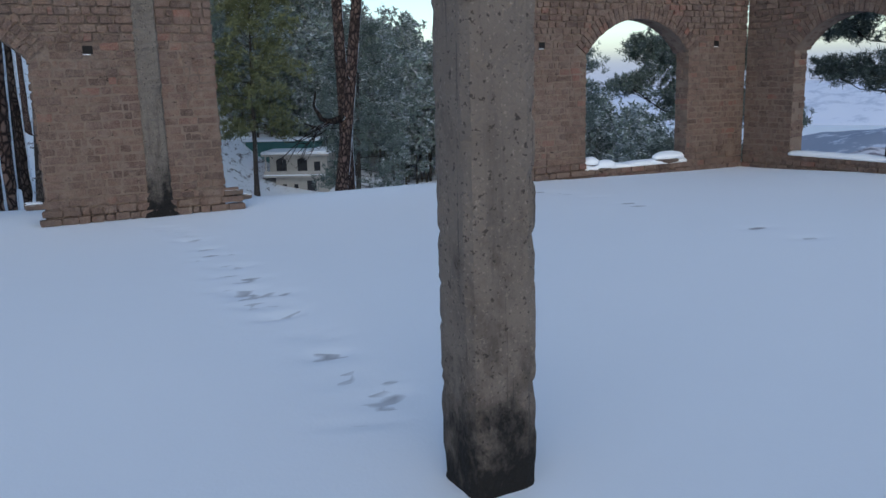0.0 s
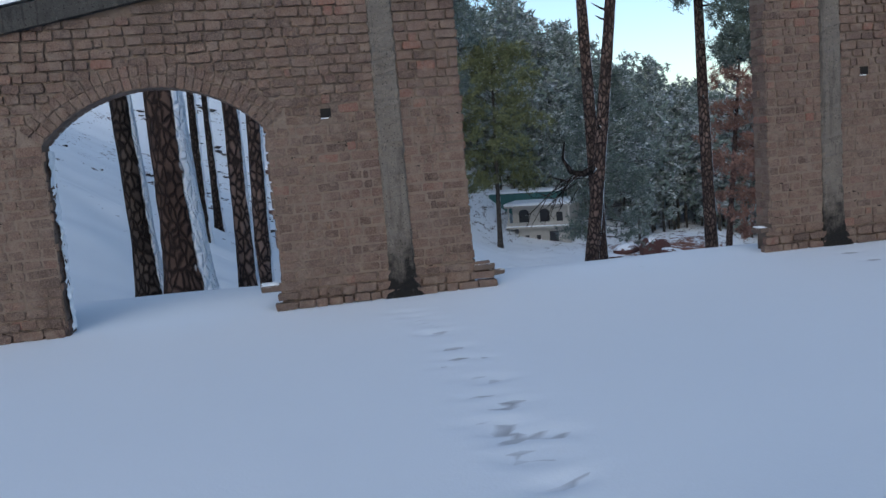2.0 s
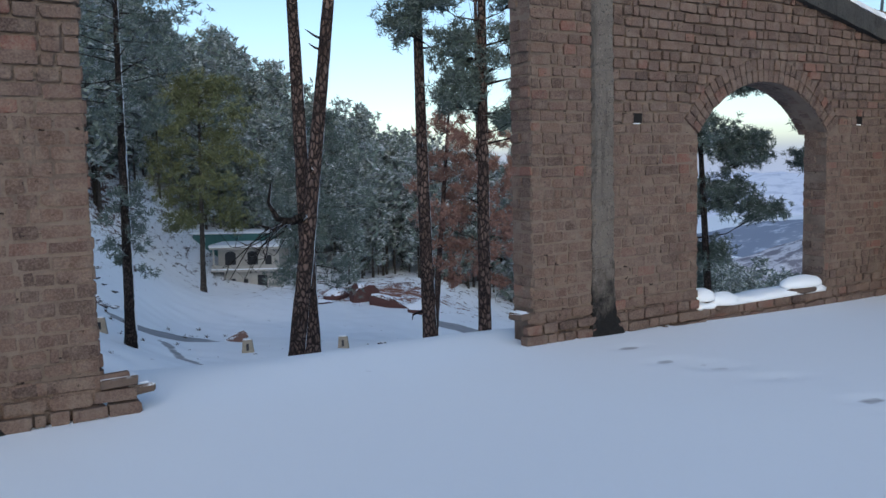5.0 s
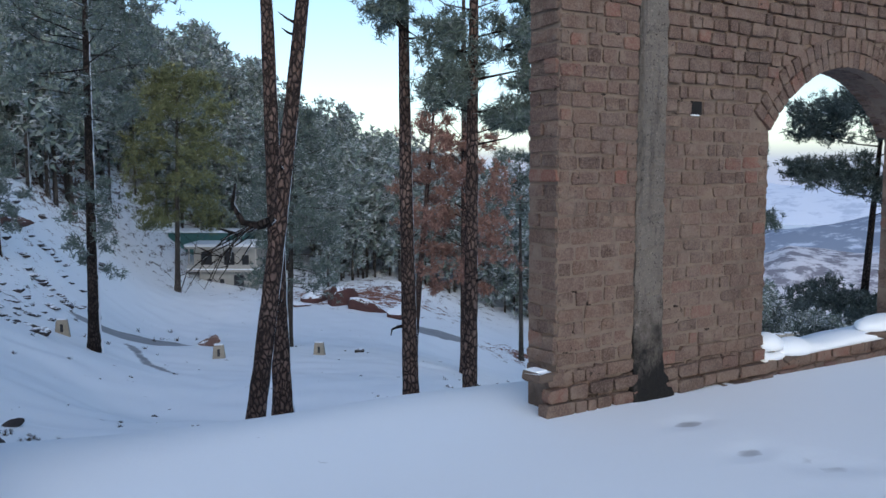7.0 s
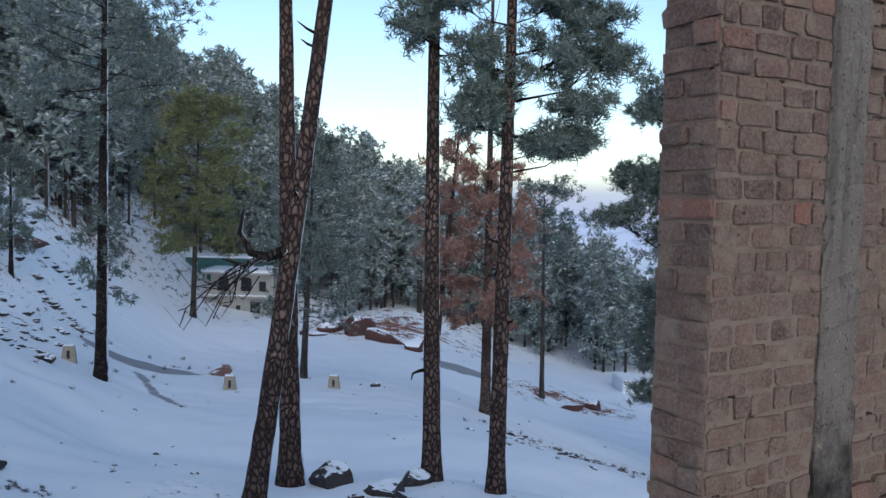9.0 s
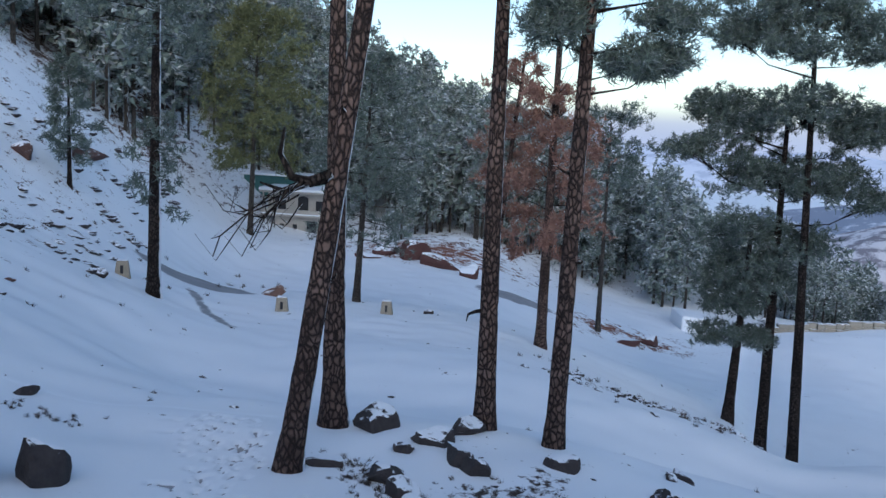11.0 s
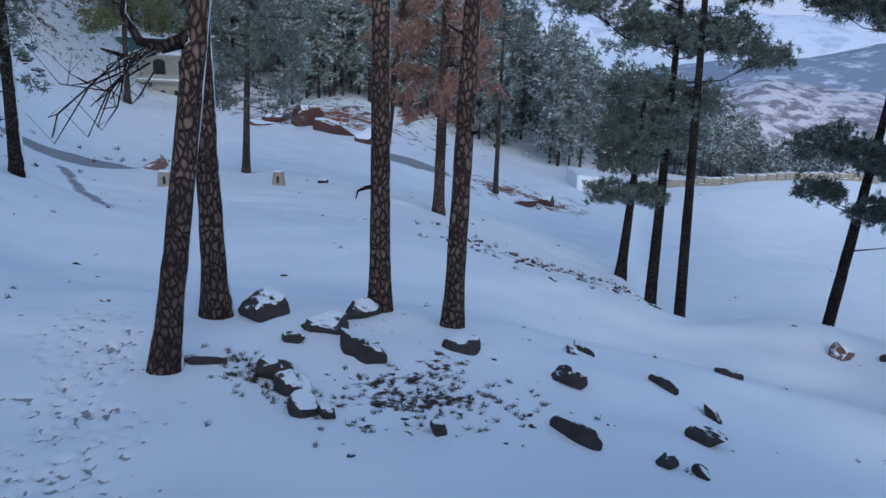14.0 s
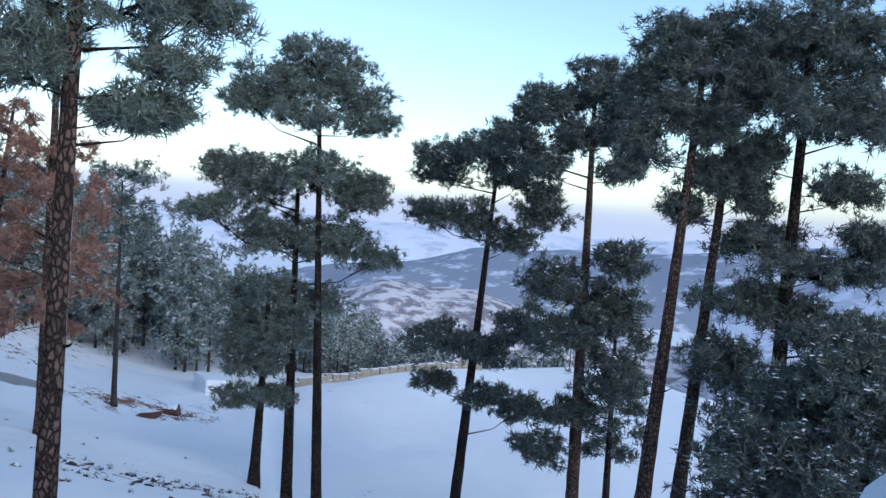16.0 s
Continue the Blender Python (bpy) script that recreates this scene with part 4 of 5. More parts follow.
pine(-6.9, 69.0, 0.27, 17, "green pine with drooping foliage at the roadside", (0.6, 0), bark=M_BARK_GREY, crown=(4.5, 17, 3.6, 46, 34, 0.1), seed=19, snow=0.15, tuft=MID)
pine(-24.0, 108.0, 0.36, 25, "tall pine with thin yellowing foliage beside the house", (0.6, 0), bark=M_BARK_GREY, crown=(8, 25, 6.2, 60, 30, 0.15), seed=20, needles=M_NEEDLE_YELLOW, snow=0.08, tuft=(12, 0.7, 0.06))
FIELD = "large green pine with snow-dusted crown at the edge of the field"
FAR_TUFT, WIDE_TUFT = (15, 0.40, 0.033), (16, 0.33, 0.024)
pine(18.9, 63.8, 0.36, 14, "pine with low foliage on the bank of the field", (0.3, 0), bark=M_BARK_DARK, seed=21, snow=0.12, tuft=FAR_TUFT, clump=(11, 0.34), lobes=[(-1.3, 0.9, 8.2, 1.1, 1.4), (-1.2, 0.2, 5.9, 1.3, 0.8), (1.2, -0.1, 5.8, 1.1, 0.8), (0.1, -0.5, 8.3, 0.8, 1.1)])
pine(21.2, 63.5, 0.42, 25, FIELD, (-0.6, 0.2), bark=M_BARK_DARK, seed=22, snow=0.2, tuft=FAR_TUFT, clump=(11, 0.36), lobes=[(-6.0, 2.5, 20.8, 1.9, 1.0), (-4.7, 2.5, 23.5, 1.9, 1.6), (-2.6, 2.1, 22.5, 2.5, 2.1), (0.0, -1.5, 23.2, 2.9, 1.8), (3.3, -1.7, 22.1, 1.8, 1.8), (-1.4, 2.2, 19.2, 3.2, 2.1), (2.2, -0.9, 19.1, 2.5, 1.9), (4.5, -2.1, 18.2, 1.2, 1.0), (-2.2, 1.0, 15.8, 2.5, 1.6), (0.9, -0.9, 15.1, 1.7, 1.3), (-2.8, 1.7, 13.1, 1.6, 2.0), (-0.8, 0.0, 12.9, 1.9, 1.4)])
pine(22.5, 61.3, 0.38, 31.5, "tall field pine with a round high crown above a gap", (-1.6, 0.7), bark=M_BARK_DARK, seed=23, snow=0.16, tuft=FAR_TUFT, clump=(11, 0.36), lobes=[(-3.8, 3.0, 29.1, 3.0, 2.2), (-1.2, 2.0, 30.8, 2.8, 2.0), (0.7, 0.7, 29.2, 2.6, 1.9), (1.6, -0.7, 27.2, 1.5, 1.0), (-5.8, 2.3, 28.2, 1.4, 1.1), (-2.5, -0.1, 27.3, 2.2, 1.1)])
pine(30.3, 57.0, 0.4, 26.5, FIELD, (1.2, -0.8), bark=M_BARK_DARK, needles=M_NEEDLE_SHADED, seed=24, snow=0.12, tuft=FAR_TUFT, clump=(11, 0.34), lobes=[(-1.7, 2.0, 24.8, 2.0, 1.6), (-0.3, -0.7, 25.8, 2.2, 1.3), (2.0, -2.6, 24.5, 2.3, 2.0), (-2.7, 1.5, 21.6, 1.7, 1.0), (-0.4, -0.2, 21.4, 1.9, 1.4), (3.8, -2.5, 22.2, 1.7, 1.6), (2.0, -1.8, 20.2, 1.7, 0.9), (-1.4, 0.4, 13.5, 2.2, 1.3), (0.8, -1.5, 13.0, 1.9, 1.3), (3.2, -2.7, 14.5, 1.9, 1.8), (-1.3, 1.5, 10.5, 1.3, 0.7), (1.2, -1.3, 9.9, 1.7, 1.0), (3.4, -1.9, 9.0, 1.7, 1.3)])
pine(31.3, 46.4, 0.42, 28, "forked field pine with crown and lower foliage", (-0.4, 0.4), stubs=4, needles=M_NEEDLE_SHADED, seed=25, snow=0.2, tuft=FAR_TUFT, clump=(14, 0.3), lobes=[(-3.7, 3.0, 24.3, 1.3, 1.3), (-2.1, 1.9, 25.9, 1.7, 1.4), (-0.5, 0.6, 27.1, 2.0, 1.6), (0.5, -1.3, 25.8, 1.5, 1.7), (-0.8, 0.4, 24.2, 2.0, 1.0), (-2.6, 1.9, 22.9, 1.1, 0.7), (1.1, -0.7, 22.7, 1.1, 1.0), (-2.0, 1.1, 16.2, 1.5, 1.5), (-1.4, 0.3, 13.4, 1.8, 1.5), (1.3, -0.2, 14.9, 1.7, 2.1), (1.3, -1.1, 17.6, 1.4, 1.3), (-2.0, 1.0, 6.9, 1.4, 1.0), (0.0, 0.4, 9.0, 1.6, 0.9), (1.0, -1.5, 11.1, 1.3, 1.5)])
pine(33.2, 45.7, 0.26, 15, "slender pine beside a larger one on the field bank", (-0.2, 0.2), bark=M_BARK_DARK, crown=(6, 15, 1.9, 34, 26, 0.2), needles=M_NEEDLE_SHADED, seed=31, snow=0.1, tuft=FAR_TUFT)
pine(23.15, 33.9, 0.32, 21, NEAR, (1.0, -0.7), stubs=3, needles=M_NEEDLE_SHADED, seed=26, snow=0.32, tuft=WIDE_TUFT, clump=(15, 0.26), lobes=[(0.3, 0.5, 19.3, 1.4, 1.1), (-0.2, 1.0, 17.8, 1.0, 1.0), (0.9, -0.4, 18.5, 1.2, 1.3), (0.2, -0.2, 16.5, 1.2, 1.0), (-0.7, 0.5, 15.2, 0.8, 0.9), (0.9, -1.5, 16.1, 0.8, 1.0)])
pine(24.6, 33.5, 0.3, 21, NEAR, (0.9, -0.8), stubs=3, needles=M_NEEDLE_SHADED, seed=27, snow=0.2, tuft=WIDE_TUFT, clump=(15, 0.26), lobes=[(0.2, -1.0, 18.0, 1.2, 1.4), (0.6, -0.2, 14.8, 1.0, 0.9), (1.0, -1.3, 14.2, 1.0, 1.1), (-0.3, 0.6, 13.4, 0.7, 0.7), (0.7, -0.2, 19.9, 0.9, 0.9)])
pine(26.3, 30.8, 0.36, 22, "dark dense pine with foliage nearly to the ground", (0.15, -0.2), bark=M_BARK_DARK, needles=M_NEEDLE_SHADED, seed=28, snow=0.14, tuft=WIDE_TUFT, clump=(16, 0.32), lobes=[(-0.0, 0.6, 19.8, 2.0, 1.6), (0.8, -1.1, 19.4, 1.9, 1.8), (-0.4, 1.3, 18.0, 1.2, 1.6), (-0.0, -1.1, 17.0, 2.0, 1.3), (1.7, -1.6, 17.0, 1.2, 1.8), (-0.5, 1.2, 15.5, 1.0, 0.9), (1.3, -1.4, 14.4, 1.2, 0.6), (-0.1, 1.4, 12.4, 1.6, 0.7), (0.2, -1.3, 11.5, 2.4, 0.7), (1.2, -2.5, 12.6, 1.0, 0.8), (-0.5, 1.1, 10.2, 1.6, 0.8), (1.0, -0.2, 9.6, 1.9, 0.8), (1.8, -1.9, 9.4, 1.7, 0.8), (-1.5, 0.9, 8.0, 1.4, 0.7), (-0.8, -0.1, 6.9, 1.9, 1.1), (0.8, -1.9, 6.9, 2.1, 1.1)])
pine(-31.5, 64.1, 0.27, 18, DARK, bark=M_BARK, crown=(8, 18, 3, 24, 24, 0.3), seed=32, tuft=MID)
pine(-28.5, 71.0, 0.2, 9, "small dark pine on the hillside", bark=M_BARK_DARK, crown=(2, 9, 1.8, 30, 24, 0.2), seed=33, tuft=MID)
YOUNG = "young bushy pine weighed with snow"
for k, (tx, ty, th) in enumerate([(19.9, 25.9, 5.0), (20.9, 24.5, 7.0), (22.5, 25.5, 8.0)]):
    pine(tx, ty, 0.13, th, YOUNG, crown=(0.5, th, 2.5, 46, 56, 0.18), needles=M_NEEDLE_SHADED, seed=40 + k, snow=0.14, tuft=(14, 0.3, 0.024), stubs=0)



# ---- far woods on the ridge ----
def wood_template(k):
    """A far pine: bare stem and a rounded crown of foliage pads dusted with snow."""
    rng = np.random.RandomState(100 + k)
    h = rng.uniform(11, 18)
    lo = h * (rng.uniform(0.05, 0.2) if k % 2 else rng.uniform(0.25, 0.45))
    pads, per = 17, 7
    t = np.linspace(0, 1, pads) ** 0.8
    wide = (1.9 + 1.1 * rng.random()) * np.sin(np.pi * np.clip(0.25 + 0.7 * t, 0, 1)) ** 0.7
    a = np.arange(pads) * 2.4 + rng.uniform(-0.5, 0.5, pads)
    hub = np.stack([np.cos(a) * wide * 0.62, np.sin(a) * wide * 0.62, lo + (h - lo) * t], -1)
    n = pads * per
    c = np.repeat(hub, per, 0) + rng.normal(size=(n, 3)) * np.array([0.62, 0.62, 0.34])
    out = np.repeat(hub, per, 0) * np.array([0.25, 0.25, 0])
    green = crown_tris(rng, c, out + np.array([0, 0, 0.5]), 6, 0.85, 0.19)
    pick = rng.uniform(size=n) < 0.7 + 0.3 * np.repeat(t, per)
    white = snow_tris(rng, c[pick] + np.array([0, 0, 0.25]), 3, 0.25)
    s = []
    for b in range(4):
        p, q2 = b * 1.57, (b + 1) * 1.57
        for tri in (((p, 0, .2), (q2, 0, .2), (p, lo + 3, .12)), ((q2, 0, .2), (q2, lo + 3, .12), (p, lo + 3, .12))):
            s.append([[math.cos(w) * r, math.sin(w) * r, z - 0.4 * (z == 0)] for w, z, r in tri])
    stem = np.array(s)
    return np.concatenate([green, white, stem]), np.concatenate([np.zeros(len(green)), np.ones(len(white)), np.full(len(stem), 2)])


def far_woods():
    rng = np.random.RandomState(9)
    temps = [wood_template(k) for k in range(12)]
    tris, ids, done = [], [], 0
    while done < 1550:
        x, y = rng.uniform(-95, 125), rng.uniform(80, 225)
        edge = 118 - 36 * float(sstep(-20, -46, x)) - 6 * float(sstep(10, 40, x)) + 5 * math.sin(x * 0.13)
        if y < edge or (abs(x + 20) < 13 and y < 126) or rng.uniform() < (y - 140) / 90 or (x > 15 and y < 104 + 8 * float(sstep(60, 30, x))):
            continue
        v, i = temps[rng.randint(12)]
        a, s = rng.uniform(0, 6.28), rng.uniform(0.75, 1.25) * (1 + 0.3 * float(sstep(-10, -40, x)) - 0.3 * float(sstep(20, 45, x)))
        m = np.array([[math.cos(a), -math.sin(a), 0], [math.sin(a), math.cos(a), 0], [0, 0, 1]]) * s
        tris.append(v @ m.T + np.array([x, y, float(ground(x, y))]))
        ids.append(i)
        done += 1
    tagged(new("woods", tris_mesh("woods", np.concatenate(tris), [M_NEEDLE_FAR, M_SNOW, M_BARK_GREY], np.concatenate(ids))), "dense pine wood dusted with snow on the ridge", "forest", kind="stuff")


# paler copy of pine_needles: distance haze put into the colour, plus rime
M_NEEDLE_FAR = make_needles("far_needles_hazed", (0.105, 0.14, 0.126), (0.17, 0.21, 0.182), 0.42)
far_woods()


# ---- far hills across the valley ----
def hill_mat(name, snow, dark, thr, scale, emit, air_tint):
    """Distant slope: own colours with bluish haze painted in, as tint and glow."""
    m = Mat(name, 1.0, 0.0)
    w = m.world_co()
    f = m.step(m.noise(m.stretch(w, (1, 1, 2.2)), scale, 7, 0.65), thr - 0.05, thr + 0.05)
    m.color(m.mix(air_tint, m.mix(f, snow, dark), (0.42, 0.47, 0.60)))
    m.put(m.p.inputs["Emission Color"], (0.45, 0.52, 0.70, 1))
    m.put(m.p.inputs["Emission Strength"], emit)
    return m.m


def far_hill(name, label, mat, az0, az1, dist, deep, tops, bottom, seed):
    """A ridge from bearing az0 to az1 (degrees right of north): tops are heights along it."""
    rng = np.random.RandomState(seed)
    n, k = 140, 16
    verts, faces = [], []
    xs = np.linspace(0, len(tops) - 1, n)
    prof = np.interp(xs, range(len(tops)), tops)
    for j in range(k + 1):
        t = j / k
        for i in range(n):
            a = radians(az0 + (az1 - az0) * i / (n - 1))
            r = dist + deep * t
            x, y = r * math.sin(a), r * math.cos(a)
            z = bottom + (prof[i] - bottom) * math.sin(t * math.pi / 2) ** 1.1
            z += (dist * 0.006) * (0.3 + t) * float(bumpy(x, y, 22.0 / dist, seed)) + dist * 0.002 * float(bumpy(x, y, 90.0 / dist, seed + 1))
            verts.append((x, y, z))
    for j in range(k):
        for i in range(n - 1):
            q = j * n + i
            faces.append((q, q + 1, q + n + 1, q + n))
    tagged(new(name, mesh_of(name, verts, faces, [mat], smooth=True)), label, "hill", kind="structure")


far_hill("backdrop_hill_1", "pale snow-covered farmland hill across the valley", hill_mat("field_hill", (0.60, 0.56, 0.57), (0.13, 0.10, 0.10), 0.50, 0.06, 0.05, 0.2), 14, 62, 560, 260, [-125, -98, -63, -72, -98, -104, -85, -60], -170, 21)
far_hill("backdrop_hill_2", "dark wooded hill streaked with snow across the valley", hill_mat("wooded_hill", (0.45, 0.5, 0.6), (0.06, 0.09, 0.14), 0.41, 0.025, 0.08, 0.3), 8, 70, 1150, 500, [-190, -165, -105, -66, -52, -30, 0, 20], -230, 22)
far_hill("backdrop_hill_3", "far ridge tinted blue for haze", hill_mat("hazy_hill", (0.6, 0.63, 0.70), (0.2, 0.25, 0.35), 0.54, 0.012, 0.18, 0.6), -5, 80, 2300, 700, [-80, -42, -50, -30, -38, -25, 10, 40], -300, 23)
far_hill("backdrop_hill_4", "mountainside tinted for haze beyond the trees", hill_mat("near_mountain", (0.45, 0.5, 0.6), (0.12, 0.16, 0.22), 0.5, 0.03, 0.14, 0.45), 50, 110, 480, 300, [-70, -20, 15, 40, 60, 70], -150, 24)


def haze_bank():
    """A glowing ring painted as violet-grey haze low on the horizon, thinning upwards."""
    m = Mat("haze", 1.0, 0.0)
    sep = m.n.new("ShaderNodeSeparateXYZ")
    m.l.new(m.world_co(), sep.inputs[0])
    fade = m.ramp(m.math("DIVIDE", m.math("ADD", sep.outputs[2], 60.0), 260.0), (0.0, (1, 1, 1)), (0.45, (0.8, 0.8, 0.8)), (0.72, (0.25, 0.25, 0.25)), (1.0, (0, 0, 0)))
    glow = m.add("ShaderNodeEmission", Color=(0.46, 0.52, 0.72, 1), Strength=HAZE_GLOW)
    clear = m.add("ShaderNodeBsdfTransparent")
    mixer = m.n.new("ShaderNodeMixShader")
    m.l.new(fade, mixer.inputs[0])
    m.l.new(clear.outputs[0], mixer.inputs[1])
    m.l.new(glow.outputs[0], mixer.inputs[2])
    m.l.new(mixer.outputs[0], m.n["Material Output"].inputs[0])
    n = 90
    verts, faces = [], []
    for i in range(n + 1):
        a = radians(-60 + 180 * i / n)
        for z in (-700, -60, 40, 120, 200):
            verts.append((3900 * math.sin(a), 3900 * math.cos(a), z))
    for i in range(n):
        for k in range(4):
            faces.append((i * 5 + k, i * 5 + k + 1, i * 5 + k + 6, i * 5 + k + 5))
    tagged(new("backdrop_haze", mesh_of("backdrop_haze", verts, faces, [m.m])), "glowing ring painted as violet-grey haze low over the horizon", "haze", kind="structure")


HAZE_GLOW = 0.8
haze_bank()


# ---- rocks ----
def rock_mesh(seed, size, mat, squash=0.7, detail=3):
    rng = random.Random(seed)
    bm = bmesh.new()
    bmesh.ops.create_icosphere(bm, subdivisions=detail, radius=1.0)
    off = Vector((rng.uniform(-50, 50), rng.uniform(-50, 50), 0))
    cuts = [(Vector((rng.gauss(0, 1), rng.gauss(0, 1), rng.gauss(0, 0.8))).normalized(), rng.uniform(0.35, 0.75)) for _ in range(9)]
    for v in bm.verts:
        p = v.co.copy()
        for nrm, d in cuts:
            over = p.dot(nrm) - d
            if over > 0:
                p -= nrm * over * 0.95
        p *= 1 + 0.10 * noise.noise(v.co * 1.6 + off) + 0.06 * noise.noise(v.co * 4 + off)
        v.co = Vector((p.x * size[0], p.y * size[1], p.z * size[2]))
    return to_mesh("boulder", bm, mat)


def boulder(x, y, sx, sy, sz, seed, mat=None, label="dark boulder half buried in snow", sink=0.35, turn=0.0):
    ob = new("boulder", rock_mesh(seed, (sx, sy, sz), mat or M_ROCK))
    ob.matrix_world = Matrix.Translation((x, y, float(ground(x, y)) + sz * (1 - 2 * sink) * 0.6)) @ Matrix.Rotation(turn, 4, "Z")
    tagged(ob, label, "boulder", "boulders on the slope")
    return ob


# size along x, y, z are half extents in metres
ROCKS = [
    (-7.97, 22.5, 0.62, 0.5, 1.25), (-7.2, 23.3, 0.55, 0.45, 0.75), (-8.0, 21.6, 0.24, 0.22, 0.2), (-10.8, 22.9, 0.5, 0.4, 0.3), (-9.8, 28.0, 0.4, 0.3, 0.2),
    (-2.1, 28.2, 0.55, 0.6, 0.55), (-0.65, 27.1, 0.6, 0.5, 0.34), (-0.3, 26.3, 0.4, 0.6, 0.34), (-0.02, 25.6, 0.3, 0.45, 0.3), (-0.1, 28.0, 0.55, 0.4, 0.3), (-1.36, 26.6, 0.22, 0.3, 0.2),
    (1.74, 26.0, 0.40, 0.34, 0.34), (-2.75, 25.6, 0.55, 0.4, 0.2), (-1.6, 24.9, 0.4, 0.45, 0.28), (-1.3, 24.2, 0.36, 0.5, 0.3), (-1.0, 23.5, 0.36, 0.4, 0.26), (-0.7, 23.2, 0.22, 0.26, 0.18), (0.95, 22.7, 0.16, 0.26, 0.16),
    (3.6, 25.1, 0.26, 0.55, 0.24), (3.1, 22.6, 0.22, 0.6, 0.24), (4.6, 27.3, 0.2, 0.45, 0.2), (4.25, 27.0, 0.18, 0.24, 0.14), (4.17, 21.9, 0.2, 0.2, 0.16), (5.35, 23.1, 0.22, 0.45, 0.24), (4.66, 21.75, 0.18, 0.24, 0.16),
    (5.65, 25.6, 0.18, 0.42, 0.2), (6.2, 24.6, 0.17, 0.42, 0.2), (7.9, 27.3, 0.2, 0.36, 0.18), (16.8, 34.0, 0.2, 0.3, 0.24)]
for k, (rx, ry, sx, sy, sz) in enumerate(ROCKS):
    boulder(rx, ry, sx, sy, sz, k + 1, turn=(0.7 * k if sz > 0.6 else 0.45 + 0.25 * math.sin(5.0 * k)))
boulder(15.6, 34.3, 0.52, 0.45, 0.5, 40, M_ROCK_RED, "reddish boulder lying in the snow")
boulder(-12.3, 65.9, 0.95, 0.7, 0.75, 41, M_ROCK_RED, "large red boulder capped with snow beside the road")
boulder(-1.6, 65.6, 0.4, 0.35, 0.4, 42, M_ROCK, "small dark boulder beside the road")
boulder(-17.8, 50.4, 0.6, 0.4, 0.4, 43, M_ROCK)
for k, (rx, ry, sx, sy, sz) in enumerate([(-30.9, 69.2, 1.1, 0.8, 0.9), (-31.6, 76.6, 2.2, 1.2, 1.0), (-31.2, 80.8, 1.8, 1.2, 0.9), (-29.3, 61.6, 0.9, 0.6, 0.6), (-25.2, 41.4, 1.3, 0.5, 0.35), (-24.2, 42.6, 0.8, 0.4, 0.3), (-29.5, 56.1, 1.6, 0.6, 0.5), (-34.7, 65.4, 1.0, 0.7, 0.6), (-16.7, 40.3, 0.4, 0.25, 0.15)]):
    boulder(rx, ry, sx, sy, sz, 60 + k, M_OUTCROP, "red-brown rock outcrop on the snowy hillside", turn=0.4 * k)
for k, (rx, ry, sx, sy, sz) in enumerate([(-1.0, 101.5, 2.6, 1.4, 2.0), (-4.2, 104.5, 2.8, 1.5, 1.8), (2.2, 97.5, 2.2, 1.2, 1.5), (-9.5, 103.0, 2.0, 1.2, 0.8), (17.5, 88.0, 2.0, 1.0, 0.8), (20.5, 91.0, 2.2, 1.0, 0.9), (-7.0, 106.5, 2.6, 1.4, 1.2)]):
    boulder(rx, ry, sx, sy, sz, 80 + k, M_REDBANK, "raw red earth bank of the road cutting", turn=0.2 * k - 0.4)



def scree():
    """Small stones and tussocks breaking through the snow."""
    rng = np.random.RandomState(12)
    prng = random.Random(12)
    verts, faces = [], []
    shapes = []
    for k in range(8):
        me = rock_mesh(300 + k, (1, 1, 0.6), M_ROCK, detail=2)
        shapes.append((np.array([v.co[:] for v in me.vertices]), [tuple(p.vertices) for p in me.polygons]))
        bpy.data.meshes.remove(me)

    def drop(x, y, s, long=1.2):
        v, f = shapes[rng.randint(8)]
        a = rng.uniform(0, 6.28) if long < 1.5 else rng.normal(0, 0.25)
        m = np.array([[math.cos(a), -math.sin(a), 0], [math.sin(a), math.cos(a), 0], [0, 0, 1]]) * s * np.array([long, 0.8, 1.0 if long < 1.5 else 0.7])
        n = len(verts)
        verts.extend(v @ m.T + np.array([x, y, float(ground(x, y)) - 0.1 * s]))
        faces.extend([tuple(n + i for i in q) for q in f])

    for _ in range(75):
        y = rng.uniform(30, 100)
        x = -14 - 0.22 * max(y - 30, 0) - rng.exponential(13)
        for _ in range(rng.randint(2, 7)):
            drop(x + rng.normal(0, 0.013 * y), y + rng.normal(0, 0.3), rng.uniform(0.12, 0.42) * (0.5 + y / 90), 1.9)
    for _ in range(45):
        x, y = rng.normal(1.4, 2.6), rng.normal(24.2, 1.5)
        drop(x, y, rng.uniform(0.03, 0.10))
    for _ in range(70):
        drop(rng.normal(9.5, 4.0), rng.normal(47, 3.0), rng.uniform(0.1, 0.4))
    for _ in range(60):
        drop(rng.uniform(-14, 22), rng.uniform(22, 70), rng.uniform(0.06, 0.2))
    ob = new("scree", mesh_of("scree", verts, faces, [M_ROCK]))
    tagged(ob, "scattered dark stones poking through the snow", "stones", kind="stuff")


scree()


